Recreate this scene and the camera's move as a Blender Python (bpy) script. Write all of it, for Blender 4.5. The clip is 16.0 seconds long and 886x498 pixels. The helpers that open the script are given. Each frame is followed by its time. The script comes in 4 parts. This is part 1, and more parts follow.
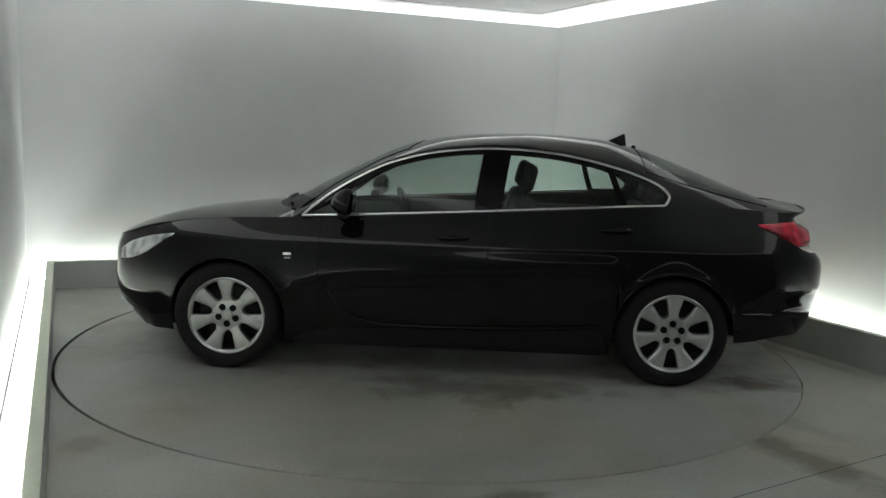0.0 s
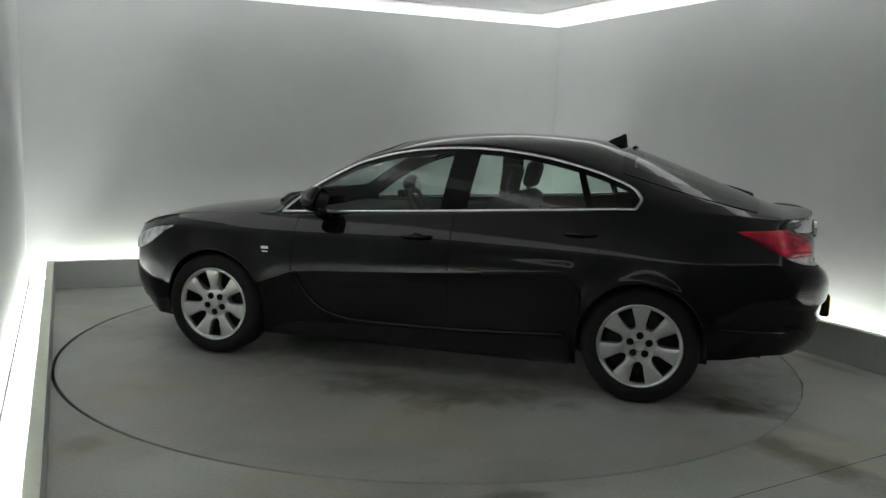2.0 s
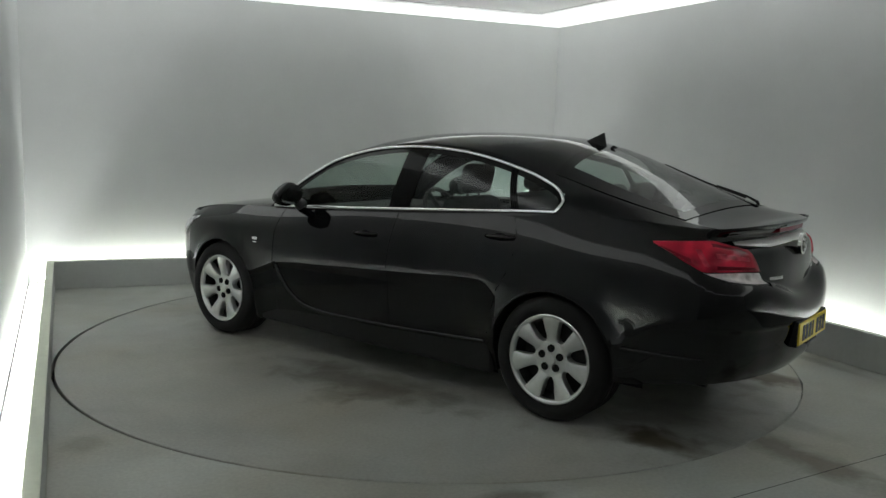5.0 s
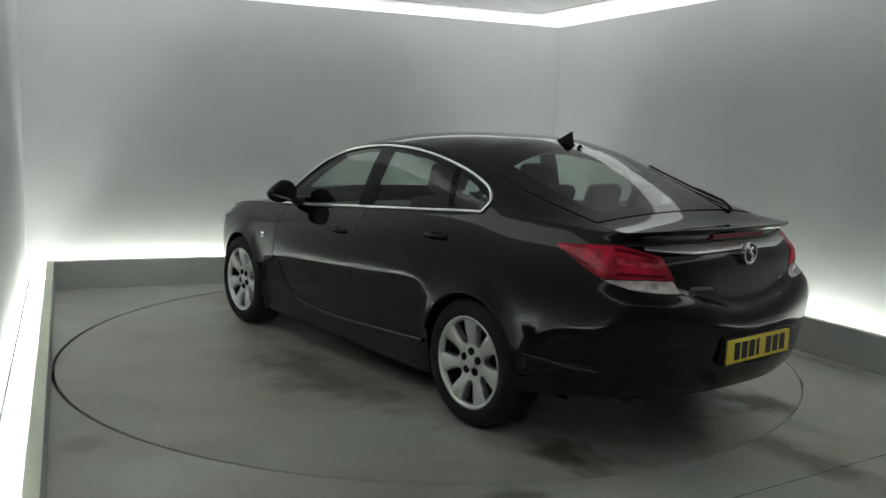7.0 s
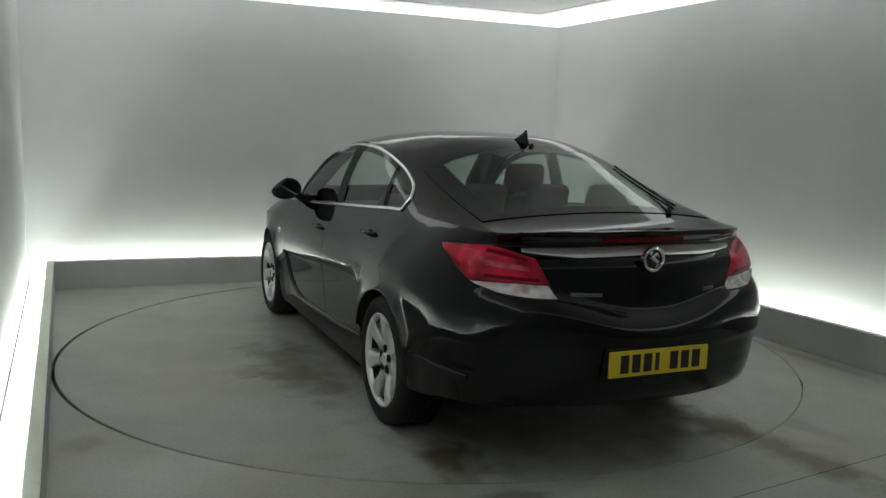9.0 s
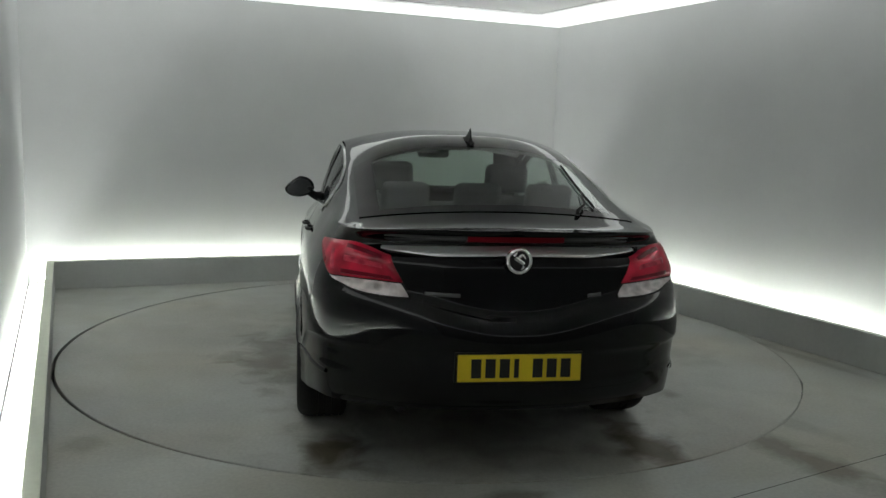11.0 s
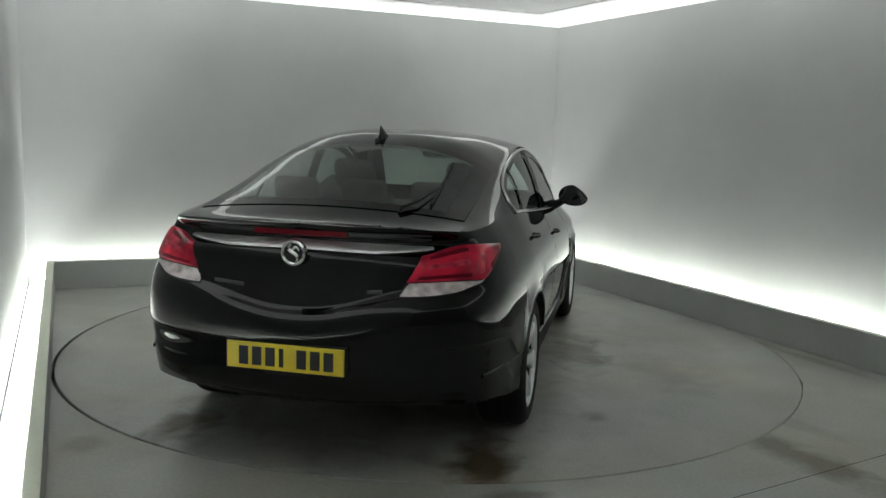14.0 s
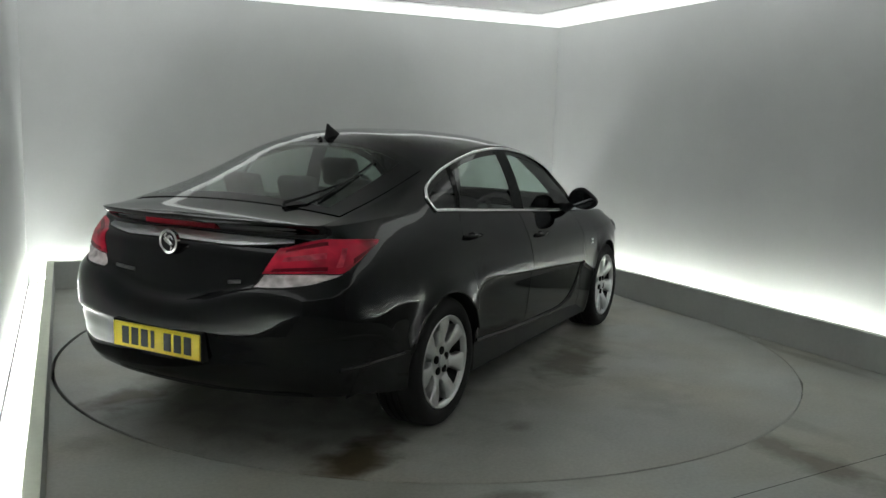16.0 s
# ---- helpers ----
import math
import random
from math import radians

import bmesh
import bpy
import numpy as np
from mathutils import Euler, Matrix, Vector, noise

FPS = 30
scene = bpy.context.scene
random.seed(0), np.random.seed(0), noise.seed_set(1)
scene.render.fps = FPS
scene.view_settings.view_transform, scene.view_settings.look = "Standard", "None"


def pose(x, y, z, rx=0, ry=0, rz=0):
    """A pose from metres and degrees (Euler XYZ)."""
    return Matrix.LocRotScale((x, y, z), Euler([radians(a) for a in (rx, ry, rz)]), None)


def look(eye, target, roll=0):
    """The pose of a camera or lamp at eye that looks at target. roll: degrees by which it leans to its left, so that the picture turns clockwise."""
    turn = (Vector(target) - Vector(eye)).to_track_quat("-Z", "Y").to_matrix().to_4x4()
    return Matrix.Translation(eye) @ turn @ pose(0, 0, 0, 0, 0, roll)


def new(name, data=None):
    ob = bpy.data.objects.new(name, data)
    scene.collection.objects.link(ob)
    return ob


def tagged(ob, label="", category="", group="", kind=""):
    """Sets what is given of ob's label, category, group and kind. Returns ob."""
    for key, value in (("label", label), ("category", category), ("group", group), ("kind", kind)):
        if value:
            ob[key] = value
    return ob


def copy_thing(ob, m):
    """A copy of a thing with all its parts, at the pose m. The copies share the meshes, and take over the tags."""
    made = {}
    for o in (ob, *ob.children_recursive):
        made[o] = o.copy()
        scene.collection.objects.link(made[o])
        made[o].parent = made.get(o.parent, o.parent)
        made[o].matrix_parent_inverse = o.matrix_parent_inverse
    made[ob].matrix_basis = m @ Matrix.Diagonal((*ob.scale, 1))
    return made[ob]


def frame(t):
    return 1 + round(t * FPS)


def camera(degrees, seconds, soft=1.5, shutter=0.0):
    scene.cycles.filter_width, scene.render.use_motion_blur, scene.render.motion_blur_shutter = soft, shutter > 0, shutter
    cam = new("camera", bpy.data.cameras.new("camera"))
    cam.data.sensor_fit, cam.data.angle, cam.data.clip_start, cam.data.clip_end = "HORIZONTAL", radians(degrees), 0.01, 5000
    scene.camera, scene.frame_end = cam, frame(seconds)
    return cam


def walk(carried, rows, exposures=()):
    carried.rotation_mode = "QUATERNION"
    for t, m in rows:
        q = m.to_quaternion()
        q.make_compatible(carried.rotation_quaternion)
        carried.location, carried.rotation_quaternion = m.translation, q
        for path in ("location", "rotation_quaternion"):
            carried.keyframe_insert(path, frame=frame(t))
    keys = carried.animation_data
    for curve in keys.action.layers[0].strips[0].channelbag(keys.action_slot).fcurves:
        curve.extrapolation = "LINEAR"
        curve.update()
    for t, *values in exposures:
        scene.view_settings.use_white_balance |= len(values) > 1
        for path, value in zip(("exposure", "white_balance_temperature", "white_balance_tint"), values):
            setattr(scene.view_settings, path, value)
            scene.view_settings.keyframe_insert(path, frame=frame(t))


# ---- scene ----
cam = camera(56.15, 16.0, soft=1.5)
EYE = (0.0, -5.890, 1.493)
_f = (math.sin(radians(0.64)) * math.cos(radians(-7.93)), math.cos(radians(0.64)) * math.cos(radians(-7.93)), math.sin(radians(-7.93)))
VIEW = look(EYE, (EYE[0] + _f[0], EYE[1] + _f[1], EYE[2] + _f[2]), 1.82)
walk(cam, [(0.0, VIEW), (16.0, VIEW)], exposures=[(0.0, 0.0), (16.0, 0.0)])

TUBE_GLOW = 44.0
PANEL_GLOW = 0.70


def turn_at(t):
    """Heading of the turntable in degrees."""
    return math.degrees(3.1033 - 0.1256 * t - 0.000236 * (t - 8) ** 2)


CAR_X, CAR_Y = -0.1446, 0.0112     # where the car stands on the turntable

# ---------------------------------------------------------------- world
world = bpy.data.worlds.new("world")
scene.world = world
world.use_nodes = True
world.node_tree.nodes["Background"].inputs[0].default_value = (0.02, 0.02, 0.02, 1)
world.node_tree.nodes["Background"].inputs[1].default_value = 1.0

# ---------------------------------------------------------------- materials


def mat_base(name):
    m = bpy.data.materials.new(name)
    m.use_nodes = True
    nt = m.node_tree
    return m, nt, nt.nodes["Principled BSDF"]


def plain(name, col, rough=0.5, metal=0.0, coat=0.0, bump=0.0, bscale=60.0, vary=0.0, spec=0.5):
    """Colour with light mottling at two scales and a fine relief."""
    m, nt, b = mat_base(name)
    b.inputs["Base Color"].default_value = (*col, 1)
    b.inputs["Roughness"].default_value = rough
    b.inputs["Metallic"].default_value = metal
    b.inputs["Coat Weight"].default_value = coat
    b.inputs["Coat Roughness"].default_value = 0.04
    b.inputs["Coat IOR"].default_value = 1.42
    b.inputs["Specular IOR Level"].default_value = spec
    tc = nt.nodes.new("ShaderNodeTexCoord")
    if vary > 0:
        n1 = nt.nodes.new("ShaderNodeTexNoise")
        n1.inputs["Scale"].default_value = 1.7
        n1.inputs["Detail"].default_value = 6
        n2 = nt.nodes.new("ShaderNodeTexNoise")
        n2.inputs["Scale"].default_value = 38
        add = nt.nodes.new("ShaderNodeMath")
        add.operation = "MULTIPLY_ADD"
        add.inputs[1].default_value = 0.35
        nt.links.new(tc.outputs["Object"], n1.inputs["Vector"])
        nt.links.new(tc.outputs["Object"], n2.inputs["Vector"])
        nt.links.new(n2.outputs["Fac"], add.inputs[0])
        nt.links.new(n1.outputs["Fac"], add.inputs[2])
        r = nt.nodes.new("ShaderNodeValToRGB")
        r.color_ramp.elements[0].position = 0.45
        r.color_ramp.elements[1].position = 0.9
        r.color_ramp.elements[0].color = (*[c * (1 - vary) for c in col], 1)
        r.color_ramp.elements[1].color = (*[min(1, c * (1 + vary)) for c in col], 1)
        nt.links.new(add.outputs[0], r.inputs["Fac"])
        nt.links.new(r.outputs["Color"], b.inputs["Base Color"])
    if bump > 0:
        nb = nt.nodes.new("ShaderNodeTexNoise")
        nb.inputs["Scale"].default_value = bscale
        nb.inputs["Detail"].default_value = 4
        bp = nt.nodes.new("ShaderNodeBump")
        bp.inputs["Strength"].default_value = bump
        bp.inputs["Distance"].default_value = 0.01
        nt.links.new(tc.outputs["Object"], nb.inputs["Vector"])
        nt.links.new(nb.outputs["Fac"], bp.inputs["Height"])
        nt.links.new(bp.outputs["Normal"], b.inputs["Normal"])
    return m


def glow(name, col, strength):
    m, nt, b = mat_base(name)
    b.inputs["Base Color"].default_value = (*col, 1)
    b.inputs["Emission Color"].default_value = (*col, 1)
    b.inputs["Emission Strength"].default_value = strength
    return m


def glass_mat(name, tint, gloss=1.0):
    """Thin tinted pane: see-through with a clear reflection."""
    m = bpy.data.materials.new(name)
    m.use_nodes = True
    nt = m.node_tree
    nt.nodes.clear()
    out = nt.nodes.new("ShaderNodeOutputMaterial")
    tr = nt.nodes.new("ShaderNodeBsdfTransparent")
    tr.inputs[0].default_value = (*tint, 1)
    gl = nt.nodes.new("ShaderNodeBsdfGlossy")
    gl.inputs["Roughness"].default_value = 0.02
    lw = nt.nodes.new("ShaderNodeLayerWeight")
    lw.inputs["Blend"].default_value = 0.5
    pw = nt.nodes.new("ShaderNodeMath")
    pw.operation = "POWER"
    pw.inputs[1].default_value = 4.5
    mu = nt.nodes.new("ShaderNodeMath")
    mu.operation = "MULTIPLY_ADD"
    mu.use_clamp = True
    mu.inputs[1].default_value = 0.9
    mu.inputs[2].default_value = 0.06 * gloss
    nt.links.new(lw.outputs["Facing"], pw.inputs[0])
    nt.links.new(pw.outputs[0], mu.inputs[0])
    mx = nt.nodes.new("ShaderNodeMixShader")
    nt.links.new(mu.outputs[0], mx.inputs[0])
    nt.links.new(tr.outputs[0], mx.inputs[1])
    nt.links.new(gl.outputs[0], mx.inputs[2])
    nt.links.new(mx.outputs[0], out.inputs[0])
    return m


def facets(name, dark, light, scale):
    """Moulded lamp lens: cells of lighter and darker plastic under a glossy skin."""
    m, nt, b = mat_base(name)
    L = nt.links.new
    tc = nt.nodes.new("ShaderNodeTexCoord")
    vo = nt.nodes.new("ShaderNodeTexVoronoi")
    vo.inputs["Scale"].default_value = scale
    no = nt.nodes.new("ShaderNodeTexNoise")
    no.inputs["Scale"].default_value = scale * 0.7
    L(tc.outputs["Object"], vo.inputs["Vector"])
    L(tc.outputs["Object"], no.inputs["Vector"])
    mx = nt.nodes.new("ShaderNodeMath")
    mx.operation = "MULTIPLY_ADD"
    mx.inputs[1].default_value = 0.6
    L(vo.outputs["Distance"], mx.inputs[0])
    L(no.outputs["Fac"], mx.inputs[2])
    r = nt.nodes.new("ShaderNodeValToRGB")
    r.color_ramp.elements[0].position, r.color_ramp.elements[1].position = 0.48, 0.95
    r.color_ramp.elements[0].color, r.color_ramp.elements[1].color = (*dark, 1), (*light, 1)
    L(mx.outputs[0], r.inputs["Fac"])
    L(r.outputs["Color"], b.inputs["Base Color"])
    b.inputs["Roughness"].default_value = 0.3
    b.inputs["Coat Weight"].default_value = 0.55
    b.inputs["Specular IOR Level"].default_value = 0.15
    b.inputs["Coat Roughness"].default_value = 0.04
    return m


# stains and painted shade: centre x, y, half length, half width, turn in degrees, depth
FLOOR_STAINS = ((1.80, -2.05, 0.55, 0.13, -62, 0.55), (0.37, -2.62, 0.16, 0.07, 10, 0.5), (-1.61, -2.14, 0.12, 0.10, 0, 0.25), (2.66, -0.2, 0.5, 0.06, -65, 0.3), (1.96, -1.55, 0.35, 0.07, -60, 0.2))
# Two widest blobs paint the car's shade; the left-door strip mixes it with dirt.
DISC_STAINS_SHADE = ((-2.12, -0.77, 0.36, 0.13, 4, 0.8), (-2.08, 0.76, 0.34, 0.12, -4, 0.75), (-1.85, 0.0, 0.5, 0.9, 0, 0.25), (-0.40, 1.38, 0.12, 0.16, 20, 0.35), (-1.33, -1.24, 0.10, 0.07, 0, 0.4),
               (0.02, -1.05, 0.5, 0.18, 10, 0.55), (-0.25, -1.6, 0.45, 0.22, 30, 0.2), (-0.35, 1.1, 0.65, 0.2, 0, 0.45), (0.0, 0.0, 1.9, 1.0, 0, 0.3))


def floor_mat(name, col, seed, stain=0.5, blobs=()):
    """Worn grey floor paint: large dull patches, dark tyre stains, blobs of painted shade, scuffs and fine speckle."""
    m, nt, b = mat_base(name)
    L = nt.links.new
    tc = nt.nodes.new("ShaderNodeTexCoord")
    mp = nt.nodes.new("ShaderNodeMapping")
    mp.inputs["Location"].default_value = (seed, seed * 0.7, 0)
    L(tc.outputs["Object"], mp.inputs["Vector"])

    def noise_node(scale, detail, dist=0.0):
        n = nt.nodes.new("ShaderNodeTexNoise")
        n.inputs["Scale"].default_value = scale
        n.inputs["Detail"].default_value = detail
        n.inputs["Distortion"].default_value = dist
        L(mp.outputs[0], n.inputs["Vector"])
        return n

    def ramp(fac, p0, p1, c0, c1):
        r = nt.nodes.new("ShaderNodeValToRGB")
        r.color_ramp.elements[0].position, r.color_ramp.elements[1].position = p0, p1
        r.color_ramp.elements[0].color, r.color_ramp.elements[1].color = (*c0, 1), (*c1, 1)
        L(fac, r.inputs["Fac"])
        return r

    def mult(a, bb, fac):
        x = nt.nodes.new("ShaderNodeMix")
        x.data_type, x.blend_type = "RGBA", "MULTIPLY"
        x.inputs[0].default_value = fac
        L(a, x.inputs[6])
        L(bb, x.inputs[7])
        return x.outputs[2]
    big = ramp(noise_node(0.75, 5, 0.4).outputs["Fac"], 0.35, 0.7, [c * 0.82 for c in col], [c * 1.12 for c in col])
    warm = ramp(noise_node(1.1, 3, 0.6).outputs["Fac"], 0.4, 0.75, (1, 1, 1), (1.0, 0.93, 0.84))
    st = ramp(noise_node(1.35, 5, 0.7).outputs["Fac"], 0.20, 0.50, (0.42, 0.40, 0.38), (1, 1, 1))
    fine = ramp(noise_node(55, 3).outputs["Fac"], 0.3, 0.7, (0.9, 0.9, 0.9), (1.06, 1.06, 1.06))
    c = mult(big.outputs[0], warm.outputs[0], 1.0)
    c = mult(c, st.outputs[0], stain)
    c = mult(c, fine.outputs[0], 1.0)
    ragged = noise_node(5.5, 7, 0.5)
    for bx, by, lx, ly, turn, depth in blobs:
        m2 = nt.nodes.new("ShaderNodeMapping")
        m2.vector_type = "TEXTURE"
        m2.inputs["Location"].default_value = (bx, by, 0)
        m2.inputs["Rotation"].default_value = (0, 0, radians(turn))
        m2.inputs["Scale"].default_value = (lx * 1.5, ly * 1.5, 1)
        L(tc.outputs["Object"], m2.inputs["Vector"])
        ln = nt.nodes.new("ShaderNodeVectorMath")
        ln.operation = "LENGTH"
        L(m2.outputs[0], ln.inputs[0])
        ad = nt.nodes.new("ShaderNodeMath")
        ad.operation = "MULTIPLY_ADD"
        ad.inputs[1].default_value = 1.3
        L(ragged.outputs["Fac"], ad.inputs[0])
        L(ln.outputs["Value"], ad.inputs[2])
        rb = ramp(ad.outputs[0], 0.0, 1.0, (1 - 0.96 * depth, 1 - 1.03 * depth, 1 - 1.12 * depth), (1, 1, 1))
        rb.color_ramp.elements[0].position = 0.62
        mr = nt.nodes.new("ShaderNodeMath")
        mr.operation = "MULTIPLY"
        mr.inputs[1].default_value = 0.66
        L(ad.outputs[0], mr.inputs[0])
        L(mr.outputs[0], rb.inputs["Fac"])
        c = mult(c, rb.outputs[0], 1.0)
    L(c, b.inputs["Base Color"])
    rr = ramp(noise_node(2.3, 6, 0.3).outputs["Fac"], 0.3, 0.75, (0.30, 0.30, 0.30), (0.50, 0.50, 0.50))
    L(rr.outputs[0], b.inputs["Roughness"])
    b.inputs["Specular IOR Level"].default_value = 0.45
    bp = nt.nodes.new("ShaderNodeBump")
    bp.inputs["Strength"].default_value = 0.06
    bp.inputs["Distance"].default_value = 0.01
    L(noise_node(24, 6).outputs["Fac"], bp.inputs["Height"])
    L(bp.outputs["Normal"], b.inputs["Normal"])
    return m


M_WALL = plain("wall_paint", (0.55, 0.562, 0.56), 0.75, bump=0.05, bscale=9, vary=0.03)
M_CEIL = plain("ceiling_paint", (0.82, 0.82, 0.82), 0.8, vary=0.04)
M_DARK = plain("dark_shutter", (0.30, 0.30, 0.30), 0.6, vary=0.1)
M_PLINTH = plain("plinth_paint", (0.54, 0.555, 0.54), 0.55, bump=0.08, bscale=14, vary=0.08)
M_TROUGH = plain("trough_white", (0.78, 0.79, 0.74), 0.6, vary=0.04)
M_PLINTH_LIT = plain("plinth_lit", (0.70, 0.74, 0.62), 0.6, vary=0.08)
M_FLOOR = floor_mat("floor_paint", (0.445, 0.468, 0.435), 3.0, 0.3, FLOOR_STAINS)
M_DISC = floor_mat("disc_paint", (0.445, 0.46, 0.43), 11.0, 0.3, DISC_STAINS_SHADE)
M_PIT = plain("pit_black", (0.01, 0.01, 0.01), 0.9)
M_TUBE = glow("tube_glow", (0.98, 1.0, 1.0), TUBE_GLOW)
M_PANEL = glow("panel_glow", (0.97, 1.0, 0.98), PANEL_GLOW)
M_CAP = plain("tube_cap", (0.6, 0.6, 0.58), 0.4)
M_PAINT = plain("black_paint", (0.0022, 0.0022, 0.0026), 0.5, coat=1.0, spec=0.0)
M_TRIM = plain("black_plastic", (0.008, 0.008, 0.008), 0.55, bump=0.05, bscale=300, spec=0.3)
M_GAP = plain("gap_black", (0.002, 0.002, 0.002), 0.9)
M_CHROME = plain("chrome", (0.90, 0.91, 0.91), 0.14, metal=1.0)
M_MIRROR = plain("mirror_dim_reflection", (0.22, 0.23, 0.24), 0.03, metal=1.0)
M_ALLOY = plain("alloy_silver", (0.72, 0.73, 0.73), 0.30, metal=0.8, vary=0.08)
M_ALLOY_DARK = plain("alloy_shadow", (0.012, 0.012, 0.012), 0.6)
M_TYRE = plain("tyre_rubber", (0.0065, 0.0065, 0.0065), 0.8, bump=0.15, bscale=120, vary=0.2)
M_GLASS = glass_mat("side_glass", (0.70, 0.79, 0.75))
M_REAR_GLASS = glass_mat("rear_glass", (0.48, 0.55, 0.51), 1.7)
M_FRIT = plain("frit_black", (0.003, 0.003, 0.003), 0.5, coat=0.9, spec=0.0)
M_RED = facets("red_lens", (0.24, 0.004, 0.018), (0.78, 0.016, 0.060), 11.0)
M_RED_DEEP = plain("deep_red_lens", (0.22, 0.004, 0.018), 0.3, coat=0.5, spec=0.1, vary=0.3)
M_RED_LIGHT = facets("light_red_lens", (0.36, 0.010, 0.035), (0.80, 0.06, 0.11), 22.0)
M_RED_DARK = plain("dark_red_lens", (0.16, 0.003, 0.010), 0.3, coat=0.3, spec=0.1)
M_LETTER = plain("grey_lettering", (0.16, 0.16, 0.16), 0.4, metal=0.6)
M_CLEAR = facets("clear_lens", (0.42, 0.37, 0.37), (0.92, 0.86, 0.86), 22.0)
M_HEAD = facets("headlamp_lens", (0.14, 0.145, 0.15), (0.88, 0.90, 0.91), 15.0)
M_BAR = plain("polished_bar", (0.95, 0.96, 0.96), 0.46, metal=0.8)
M_PLATE = plain("plate_yellow", (0.86, 0.66, 0.03), 0.35, vary=0.03)
M_INK = plain("plate_black", (0.01, 0.01, 0.01), 0.5)
M_SEAT = plain("seat_cloth", (0.045, 0.045, 0.047), 0.85, bump=0.2, bscale=200, vary=0.2)
M_LINER = plain("headliner_cloth", (0.42, 0.42, 0.40), 0.9, vary=0.05)
M_CABIN = plain("cabin_grey", (0.07, 0.07, 0.068), 0.75, vary=0.1)

# ---------------------------------------------------------------- helpers of this scene


def finish(bm, smooth=None):
    bmesh.ops.recalc_face_normals(bm, faces=bm.faces)
    if smooth is not None:
        for f in bm.faces:
            f.smooth = True
        for e in bm.edges:
            if len(e.link_faces) == 2 and e.calc_face_angle(0) > radians(smooth):
                e.smooth = False
    return bm


def mesh_of(name, bm, material):
    me = bpy.data.meshes.new(name)
    bm.to_mesh(me)
    bm.free()
    for m in (material if isinstance(material, (list, tuple)) else [material]):
        me.materials.append(m)
    return me


def part(name, bm, material, parent, label=""):
    ob = new(name, mesh_of(name, bm, material))
    ob.parent = parent
    return tagged(ob, label)


def thing(name, bm, material, label, category, group="", kind=""):
    return tagged(new(name, mesh_of(name, bm, material)), label, category, group, kind)


def box(bm, x0, x1, y0, y1, z0, z1, bevel=0.0, m=None):
    b2 = bmesh.new()
    bmesh.ops.create_cube(b2, size=1.0)
    for v in b2.verts:
        v.co = Vector(((x0 + x1) / 2 + v.co.x * (x1 - x0), (y0 + y1) / 2 + v.co.y * (y1 - y0), (z0 + z1) / 2 + v.co.z * (z1 - z0)))
    if bevel > 0:
        bmesh.ops.bevel(b2, geom=b2.edges[:], offset=bevel, segments=3, affect="EDGES", profile=0.5)
    if m is not None:
        bmesh.ops.transform(b2, matrix=m, verts=b2.verts)
    vs = [bm.verts.new(v.co) for v in b2.verts]
    b2.verts.index_update()
    for f in b2.faces:
        bm.faces.new([vs[v.index] for v in f.verts])
    b2.free()
    return bm


def grid(bm, rows, closed=False, skip=None):
    """A sheet from rows of points."""
    vs = [[bm.verts.new(p) for p in r] for r in rows]
    n = len(rows[0])
    for i in range(len(rows) - 1):
        for j in range(n if closed else n - 1):
            k = (j + 1) % n
            if skip and skip(i, j):
                continue
            bm.faces.new((vs[i][j], vs[i][k], vs[i + 1][k], vs[i + 1][j]))
    return vs


def lathe(bm, profile, n=48, axis="y"):
    """Turn (radius, along) pairs round the axis."""
    rows = []
    for r, a in profile:
        row = []
        for i in range(n):
            c, s = math.cos(2 * math.pi * i / n), math.sin(2 * math.pi * i / n)
            row.append((r * c, a, r * s) if axis == "y" else (r * c, r * s, a))
        rows.append(row)
    grid(bm, rows, closed=True)
    return bm


def tube(bm, pts, r, n=10, caps=True):
    """A round rod along points."""
    rings = []
    for i, p in enumerate(pts):
        a, b = Vector(pts[max(i - 1, 0)]), Vector(pts[min(i + 1, len(pts) - 1)])
        d = (b - a).normalized()
        q = d.to_track_quat("Z", "Y")
        rr = r[i] if isinstance(r, (list, tuple)) else r
        rings.append([Vector(p) + q @ Vector((rr * math.cos(2 * math.pi * k / n), rr * math.sin(2 * math.pi * k / n), 0)) for k in range(n)])
    vs = grid(bm, rings, closed=True)
    if caps:
        bm.faces.new(vs[0][::-1])
        bm.faces.new(vs[-1])
    return bm


def curve(pairs):
    """Smooth curve through (x, value) pairs that doesn't overshoot."""
    pairs = sorted(pairs)
    xs = np.array([p[0] for p in pairs], float)
    ys = np.array([p[1] for p in pairs], float)
    h = np.diff(xs)
    d = np.diff(ys) / h
    m = np.zeros_like(xs)
    for i in range(1, len(xs) - 1):
        if d[i - 1] * d[i] > 0:
            w1, w2 = 2 * h[i] + h[i - 1], h[i] + 2 * h[i - 1]
            m[i] = (w1 + w2) / (w1 / d[i - 1] + w2 / d[i])
    m[0], m[-1] = d[0], d[-1]

    def f(x):
        x = float(min(max(x, xs[0]), xs[-1]))
        i = int(min(max(np.searchsorted(xs, x) - 1, 0), len(h) - 1))
        t = (x - xs[i]) / h[i]
        return float((2 * t ** 3 - 3 * t * t + 1) * ys[i] + (t ** 3 - 2 * t * t + t) * h[i] * m[i] + (3 * t * t - 2 * t ** 3) * ys[i + 1] + (t ** 3 - t * t) * h[i] * m[i + 1])
    return f


def step(a, b, x):
    t = min(max((x - a) / (b - a), 0.0), 1.0)
    return t * t * (3 - 2 * t)


